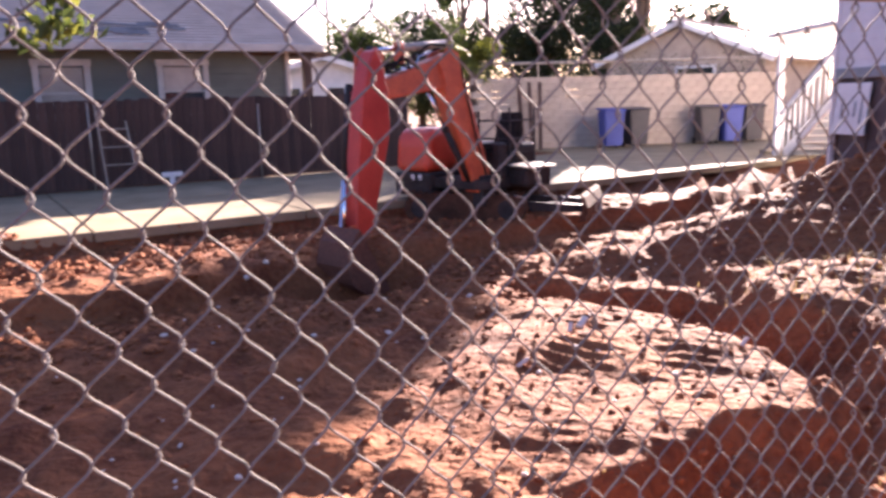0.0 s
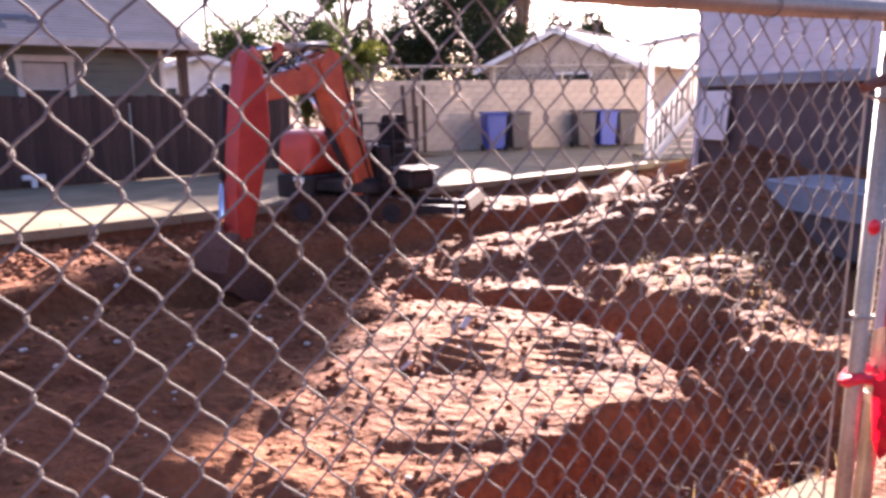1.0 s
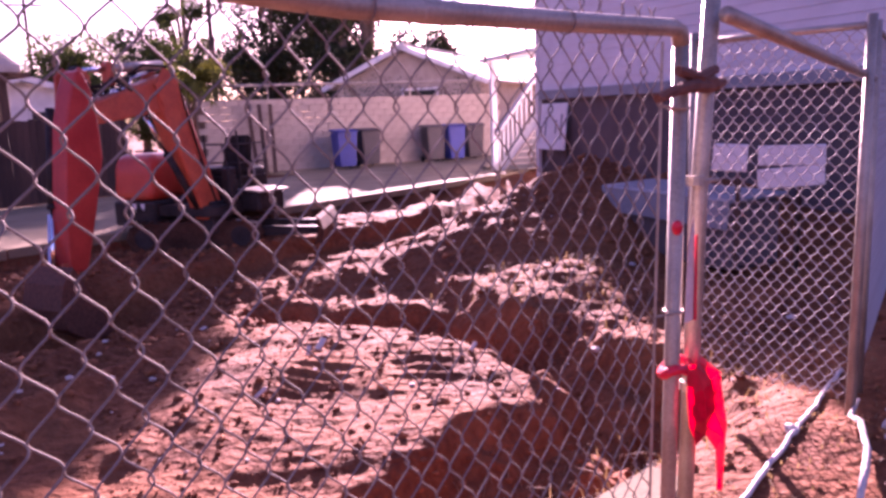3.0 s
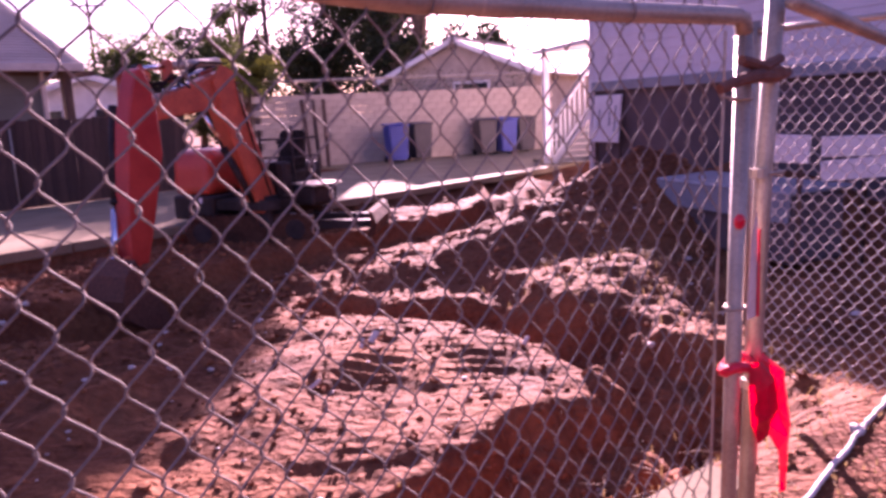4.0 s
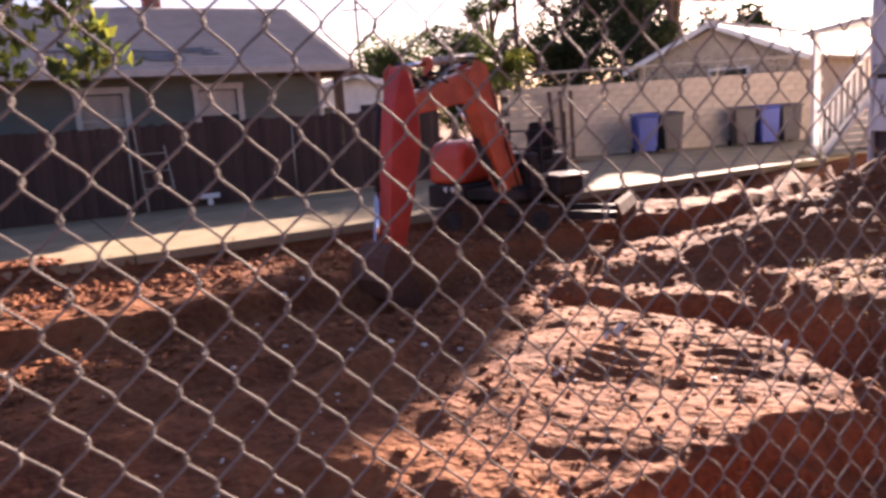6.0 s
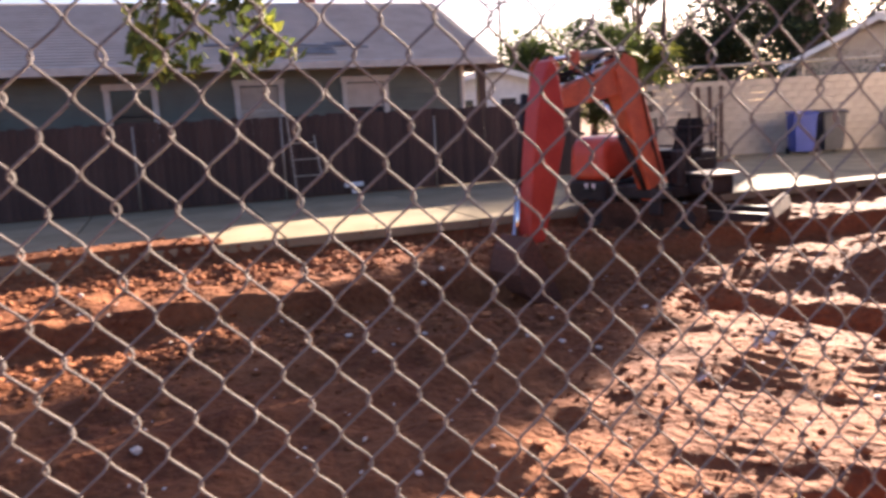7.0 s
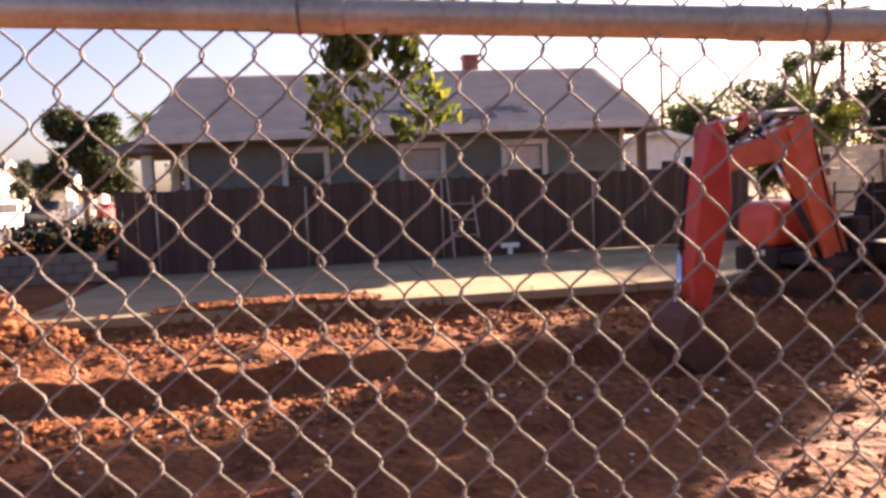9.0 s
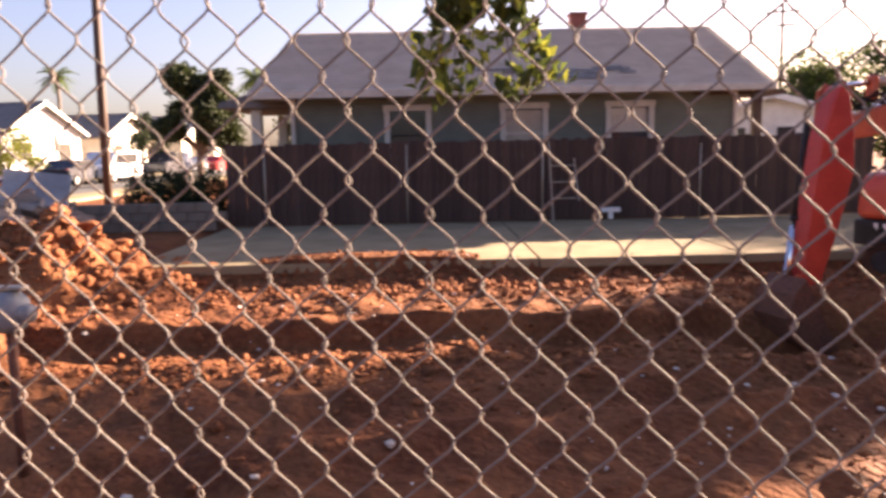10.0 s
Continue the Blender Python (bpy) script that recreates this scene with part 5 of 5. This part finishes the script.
def build_white_house():
    h = thing("white_house", "raised white clapboard house with dark skirting", "house")
    a, c = Vector((7.36, 16.1, 0)), Vector((9.0, 4.7, 0))
    L = (c - a).length
    rz = math.degrees(math.atan2(c.y - a.y, c.x - a.x))
    base = pose(a.x, a.y, 0, 0, 0, rz)
    b = B()
    z = 1.96
    while z < 5.9:
        box(b, (L, 0.14, 0.176), (L / 2, 0.07, z + 0.09), (-3.0, 0, 0))
        z += 0.18
    part("siding", b, WHITE_SIDING, h, "white horizontal clapboard siding").matrix_basis = base
    b = B()
    box(b, (L, 0.18, 1.86), (L / 2, 0.17, 0.93))
    part("skirting", b, STUCCO_DARK, h, "dark brown skirting wall").matrix_basis = base
    b = B()
    box(b, (L, 0.10, 0.20), (L / 2, 0.01, 1.89), bevel=0.01)
    part("sill_board", b, GREY_METAL, h).matrix_basis = base
    b = B()
    box(b, (0.16, 8.0, 5.9), (0.0, 4.1, 2.95))
    part("wall", b, WHITE_SIDING, h).matrix_basis = base
    b = B()
    box(b, (0.16, 8.0, 5.9), (L, 4.1, 2.95))
    part("wall", b, WHITE_SIDING, h).matrix_basis = base
    b = B()
    box(b, (L, 0.16, 5.9), (L / 2, 8.1, 2.95))
    part("wall", b, WHITE_SIDING, h).matrix_basis = base
    b = B()
    box(b, (L + 1.0, 9.2, 0.16), (L / 2, 4.1, 6.0))
    part("roof", b, SHINGLE_GREY, h).matrix_basis = base
    b = B()
    box(b, (0.10, 0.10, 5.9), (0, 0.0, 2.95), bevel=0.008)
    part("corner_board", b, WHITE, h).matrix_basis = base
    p = thing("leaning_board", "white board leaning against the dark skirting", "panel", a + Vector((0.10, -0.15, 0)), rz)
    b = B()
    box(b, (1.0, 0.04, 1.0), (0.5, -0.14, 1.20), (-6, 0, 0), bevel=0.01)
    part("board", b, WHITE, p)
    for x, hh in ((0.25, 0.4), (0.65, 0.3), (0.85, 0.55)):
        b = B()
        box(b, (0.05, 0.01, hh), (x, -0.172, 1.2), (-6, 0, 0))
        part("bar", b, GREY_METAL, p)
    for x in (0.1, 1.0):
        b = B()
        box(b, (0.06, 0.06, 0.75), (x, -0.14, 0.375), bevel=0.006)
        part("leg", b, WOOD_DARK, p)
    # stair with white railing
    s = thing("outside_stair", "white wooden outside stair with baluster railing", "stair")
    x0 = 7.55
    y0, y1, n = 19.3, 16.6, 9
    for k in range(n):
        b = B()
        box(b, (1.0, 0.32, 0.04), (x0 + 0.75, y0 + (y1 - y0) * k / (n - 1), 0.18 * (k + 1)), bevel=0.008)
        part("tread", b, WHITE, s)
        # risers of the white stair are coloured grey for the shade on them
        b = B()
        box(b, (1.0, 0.02, 0.17), (x0 + 0.75, y0 + (y1 - y0) * k / (n - 1) + 0.15, 0.18 * k + 0.09))
        part("riser", b, GREY_METAL, s)
    for x in (x0 + 0.22, x0 + 1.28):
        b = B()
        beam(b, (x, y0 + 0.2, 0.02), (x, y1, 1.62), (1, 0, 0), 0.05, 0.26, 0.26, 0.006)
        part("stringer", b, WHITE, s)
    b = B()
    beam(b, (x0 + 0.1, y0 + 0.15, 1.02), (x0 + 0.1, y1 - 0.2, 2.62), (1, 0, 0), 0.08, 0.12, 0.12, 0.01)
    part("handrail", b, WHITE, s)
    for k in range(10):
        w = (k + 0.5) / 10
        y = y0 + 0.15 + (y1 - y0 - 0.35) * w
        b = B()
        box(b, (0.035, 0.035, 0.92), (x0 + 0.1, y, 0.55 + 1.60 * w), bevel=0.004)
        part("baluster", b, WHITE, s)
    b = B()
    box(b, (0.15, 0.15, 2.95), (x0 + 0.05, y0 + 0.25, 1.45), bevel=0.012)
    part("post", b, WHITE, s, "tall white stair post")
    b = B()
    box(b, (1.6, 1.4, 0.10), (x0 + 0.9, y1 - 0.6, 1.60))
    part("landing", b, WHITE, s)
    b = B()
    box(b, (3.0, 3.6, 0.10), (x0 + 1.3, y0 - 1.2, 3.0), (0, -3, 0), bevel=0.01)
    part("canopy", b, WHITE, s, "thin white porch canopy")
    b = B()
    box(b, (0.09, 0.09, 2.9), (x0 + 2.6, y0 + 0.3, 1.42), bevel=0.01)
    part("post", b, WHITE, s)
    b = B()
    box(b, (0.9, 0.5, 0.10), (x0 + 0.35, y0 + 0.75, 0.05), bevel=0.015)
    part("bottom_step", b, CONCRETE, s)
    # stored sheets and covered stack beside the house
    t = thing("covered_stack", "grey sheet-covered lumber stack beside the white house", "stack", (5.85, 8.3, -0.30), -84)
    b = B()
    box(b, (2.3, 0.8, 0.78), (0, 0, 0.40), bevel=0.05)
    part("lumber", b, STUCCO_DARK, t)
    b = B()
    box(b, (2.4, 0.9, 0.05), (0, 0, 0.82), (2, 0, 0), bevel=0.02)
    box(b, (2.4, 0.03, 0.34), (0, -0.44, 0.66), (-6, 0, 0), bevel=0.01)
    part("cover", b, GREY_METAL, t, "blue-grey sheet cover")
    for i, (x, y, z, ww, hh) in enumerate(((5.30, 6.75, 1.02, 0.34, 0.28), (5.72, 6.35, 1.04, 0.62, 0.20), (5.72, 6.35, 0.82, 0.62, 0.20))):
        g = thing("white_board", "white painted board propped beside the covered stack", "board", (x, y, 0), -45, "white boards")
        b = B()
        box(b, (ww, 0.03, hh), (0, 0, z), (0, 3 - 4 * i, 0), bevel=0.006)
        part("panel", b, WHITE, g)
        b = B()
        box(b, (0.05, 0.04, z), (0.08, 0.035, z / 2 + hz(x, y) / 2), bevel=0.005)
        part("stake", b, WOOD_DARK, g)
    pt = thing("plant_pot", "dark plastic plant pot on the bank by the fence corner", "pot", (3.75, 2.75, hz(3.75, 2.75)))
    b = B()
    tube(b, [(0, 0, 0), (0, 0, 0.5), (0, 0, 0.52), (0, 0, 0.56)], [0.17, 0.23, 0.26, 0.26], 18)
    part("body", b, BLACK, pt, smooth=True)
    b = B()
    tube(b, [(0, 0, 0.555), (0, 0, 0.57)], 0.22, 18)
    part("soil", b, DIRT, pt)


build_white_house()

# ---------------------------------------------------------------- left side: rubble, stand, street
def build_left():
    r = thing("rubble_pile", "heap of broken concrete slabs beyond the dirt", "rubble", (-14.3, 7.0, -0.1))
    rng = random.Random(17)
    for i in range(26):
        b = B()
        s = rng.uniform(0.35, 1.0)
        a, q = rng.uniform(0, 6.28), rng.random() ** 0.5
        box(b, (s * 1.3, s, rng.uniform(0.12, 0.35)), (math.cos(a) * q * 1.5, math.sin(a) * q * 1.2, 0.10 + 0.95 * (1 - q) + rng.uniform(0, 0.15)), (rng.uniform(-30, 30), rng.uniform(-30, 30), rng.uniform(0, 180)), bevel=0.03)
        bmesh.ops.subdivide_edges(b, edges=b.edges[:], cuts=1, use_grid_fill=True)
        for v in b.verts:
            v.co += Vector((rng.uniform(-1, 1), rng.uniform(-1, 1), rng.uniform(-1, 1))) * 0.035
        part("slab", b, RUBBLE, r)
    b = B()
    box(b, (1.1, 0.05, 0.75), (0.5, 0.3, 1.15), (-38, 8, 55), bevel=0.01)
    part("grating", b, GREY_METAL, r, "grey ribbed sheet")
    st = thing("water_standpipe", "rusty standpipe with a grey valve cap", "standpipe", (-5.22, 2.38, hz(-5.22, 2.38)))
    b = B()
    tube(b, [(0, 0, -0.1), (0, 0, 1.06)], 0.035, 10)
    part("pipe", b, RUST, st, smooth=True)
    b = B()
    tube(b, [(0, 0, 1.00), (0, 0, 1.06), (0, 0, 1.20), (0, 0, 1.27)], [0.07, 0.13, 0.13, 0.07], 14)
    tube(b, [(0, 0, 1.13), (0.18, 0.05, 1.13)], 0.06, 10)
    part("valve", b, GREY_METAL, st, "grey metal valve body", smooth=True)
    b = B()
    box(b, (0.26, 0.10, 0.03), (0, 0, 1.29), (0, 0, 30), bevel=0.01)
    part("handle", b, GALV, st)
    bt = thing("plastic_bottle", "pale plastic bottle with a red cap lying on the dirt", "bottle", (-4.1, 2.0, hz(-4.1, 2.0) + 0.05), 150)
    b = B()
    tube(b, [(0, 0, 0), (0.02, 0, 0), (0.20, 0, 0), (0.25, 0, 0), (0.27, 0, 0)], [0.04, 0.047, 0.047, 0.02, 0.018], 14)
    part("body", b, CAR_SILVER, bt, smooth=True)
    b = B()
    tube(b, [(0.265, 0, 0), (0.31, 0, 0)], 0.026, 12)
    part("cap", b, RED_TAPE, bt, "red cap")
    # scraps in the dirt
    for x, y, rz in ((0.93, 6.5, 60), (0.80, 6.3, 75), (0.35, 5.6, 20), (-0.79, 8.7, 10), (2.2, 6.1, 40)):
        b = B()
        s = 0.06 if x != 0.93 else 0.10
        box(b, (s * 1.6, s * 0.6, 0.025), (0, 0, 0.02), (8, -6, 0), bevel=0.006)
        for v in b.verts:
            v.co += Vector((0, 0, 0.02 * math.sin(v.co.x * 30)))
        p = part("paper_scrap", b, STONE)
        p.matrix_basis = pose(x, y, hz(x, y) + 0.015, 0, 0, rz)
        tagged(p, "crumpled white litter scrap on the dirt", "litter", "litter scraps")
    pole = thing("utility_pole", "brown wooden utility pole by the street", "pole", (-23.7, 15.1, 0))
    b = B()
    tube(b, [(0, 0, -0.1), (0.05, 0, 4), (0.12, 0.05, 9.5)], [0.15, 0.14, 0.11], 12)
    part("pole", b, WOOD_DARK, pole, smooth=True)
    b = B()
    box(b, (0.1, 2.2, 0.12), (0.12, 0, 8.9), bevel=0.01)
    part("crossarm", b, WOOD_DARK, pole)
    for x, y, hh in ((0.8, 36.2, 9.5), (-10.4, 58.0, 11.0)):
        q = thing("utility_pole", "distant dark utility pole with a crossarm", "pole", (x, y, 0), 10)
        b = B()
        tube(b, [(0, 0, -0.1), (0, 0, hh)], [0.14, 0.10], 10)
        part("pole", b, WOOD_DARK, q)
        for z in (hh - 0.5, hh - 1.4):
            b = B()
            box(b, (2.2, 0.1, 0.12), (0, 0, z), bevel=0.01)
            part("crossarm", b, WOOD_DARK, q)


build_left()


def car(label, at, rz, paint, kind="van"):
    t = thing("parked_car", label, "car", at, rz, "cars parked along the street")
    prof = {"van": [(-2.4, 0.35), (2.35, 0.35), (2.45, 0.8), (2.2, 1.0), (1.6, 1.15), (0.9, 1.85), (-2.3, 1.9), (-2.42, 1.0)],
            "pickup": [(-2.6, 0.45), (2.55, 0.45), (2.6, 0.95), (2.3, 1.12), (1.25, 1.18), (0.65, 1.78), (-0.65, 1.8), (-0.8, 1.15), (-2.6, 1.15)],
            "sedan": [(-2.2, 0.32), (2.15, 0.32), (2.25, 0.7), (1.9, 0.88), (1.05, 0.95), (0.35, 1.42), (-1.0, 1.44), (-1.75, 1.0), (-2.25, 0.95)]}[kind]
    b = B()
    prism(b, prof, (1, 0, 0), (0, 0, 1), (0, 1.75, 0), (0, 0, 0))
    bmesh.ops.bevel(b, geom=b.edges[:], offset=0.06, segments=2, affect="EDGES")
    part("body", b, paint, t)
    glass = {"van": [(-1.9, 1.15), (1.35, 1.15), (0.85, 1.72), (-1.9, 1.74)], "pickup": [(-0.6, 1.2), (1.1, 1.2), (0.62, 1.68), (-0.55, 1.7)], "sedan": [(-1.35, 1.0), (0.85, 0.98), (0.3, 1.34), (-0.95, 1.36)]}[kind]
    for y in (-0.88, 0.88):
        b = B()
        prism(b, glass, (1, 0, 0), (0, 0, 1), (0, 0.02, 0), (0, y, 0))
        part("window", b, GLASS, t)
    for x in (-1.5, 1.5):
        for y in (-0.8, 0.8):
            b = B()
            tube(b, [(x, y - 0.11, 0.33), (x, y + 0.11, 0.33)], 0.33, 16)
            w = part("wheel", b, RUBBER, t)
            b = B()
            tube(b, [(x, y - 0.118, 0.33), (x, y + 0.118, 0.33)], 0.19, 12)
            part("rim", b, CAR_SILVER, w)
    for x in (-2.45, 2.4):
        b = B()
        box(b, (0.14, 1.7, 0.2), (x, 0, 0.5), bevel=0.04)
        part("bumper", b, BLACK if kind == "pickup" else paint, t)
    for y in (-0.65, 0.65):
        b = B()
        box(b, (0.06, 0.32, 0.16), (2.40 if kind != "sedan" else 2.18, y, 0.78), bevel=0.02)
        part("headlight", b, CAR_SILVER, t)
        b = B()
        box(b, (0.06, 0.2, 0.25), (-2.43 if kind != "sedan" else -2.2, y * 1.1, 0.85), bevel=0.02)
        part("tail_light", b, CAR_RED, t)


SR = 122
car("dark car parked at the kerb", (-41.3, 24.5, 0.05), SR, CAR_DARK, "sedan")
car("white van parked along the street", (-42.6, 27.6, 0.05), SR + 180, CAR_WHITE, "van")
car("white van with dark windows parked along the street", (-45.5, 30.8, 0.05), SR + 20, CAR_WHITE, "van")
car("dark pickup truck parked along the street", (-45.6, 33.9, 0.05), SR + 180, CAR_DARK, "pickup")
car("white pickup truck parked along the street", (-47.9, 36.4, 0.05), SR + 25, CAR_WHITE, "pickup")
car("silver car parked behind the pickup", (-50.2, 40.0, 0.05), SR + 15, CAR_SILVER, "sedan")
car("red car parked at the end of the row", (-52.0, 43.5, 0.05), SR, CAR_RED, "sedan")
tree("green bush in a front garden", (-36.4, 18.4, 0), 2.9, 1.5, 95, LEAF_BRIGHT, 2600, 0.16, 0.1, "bush", 12)
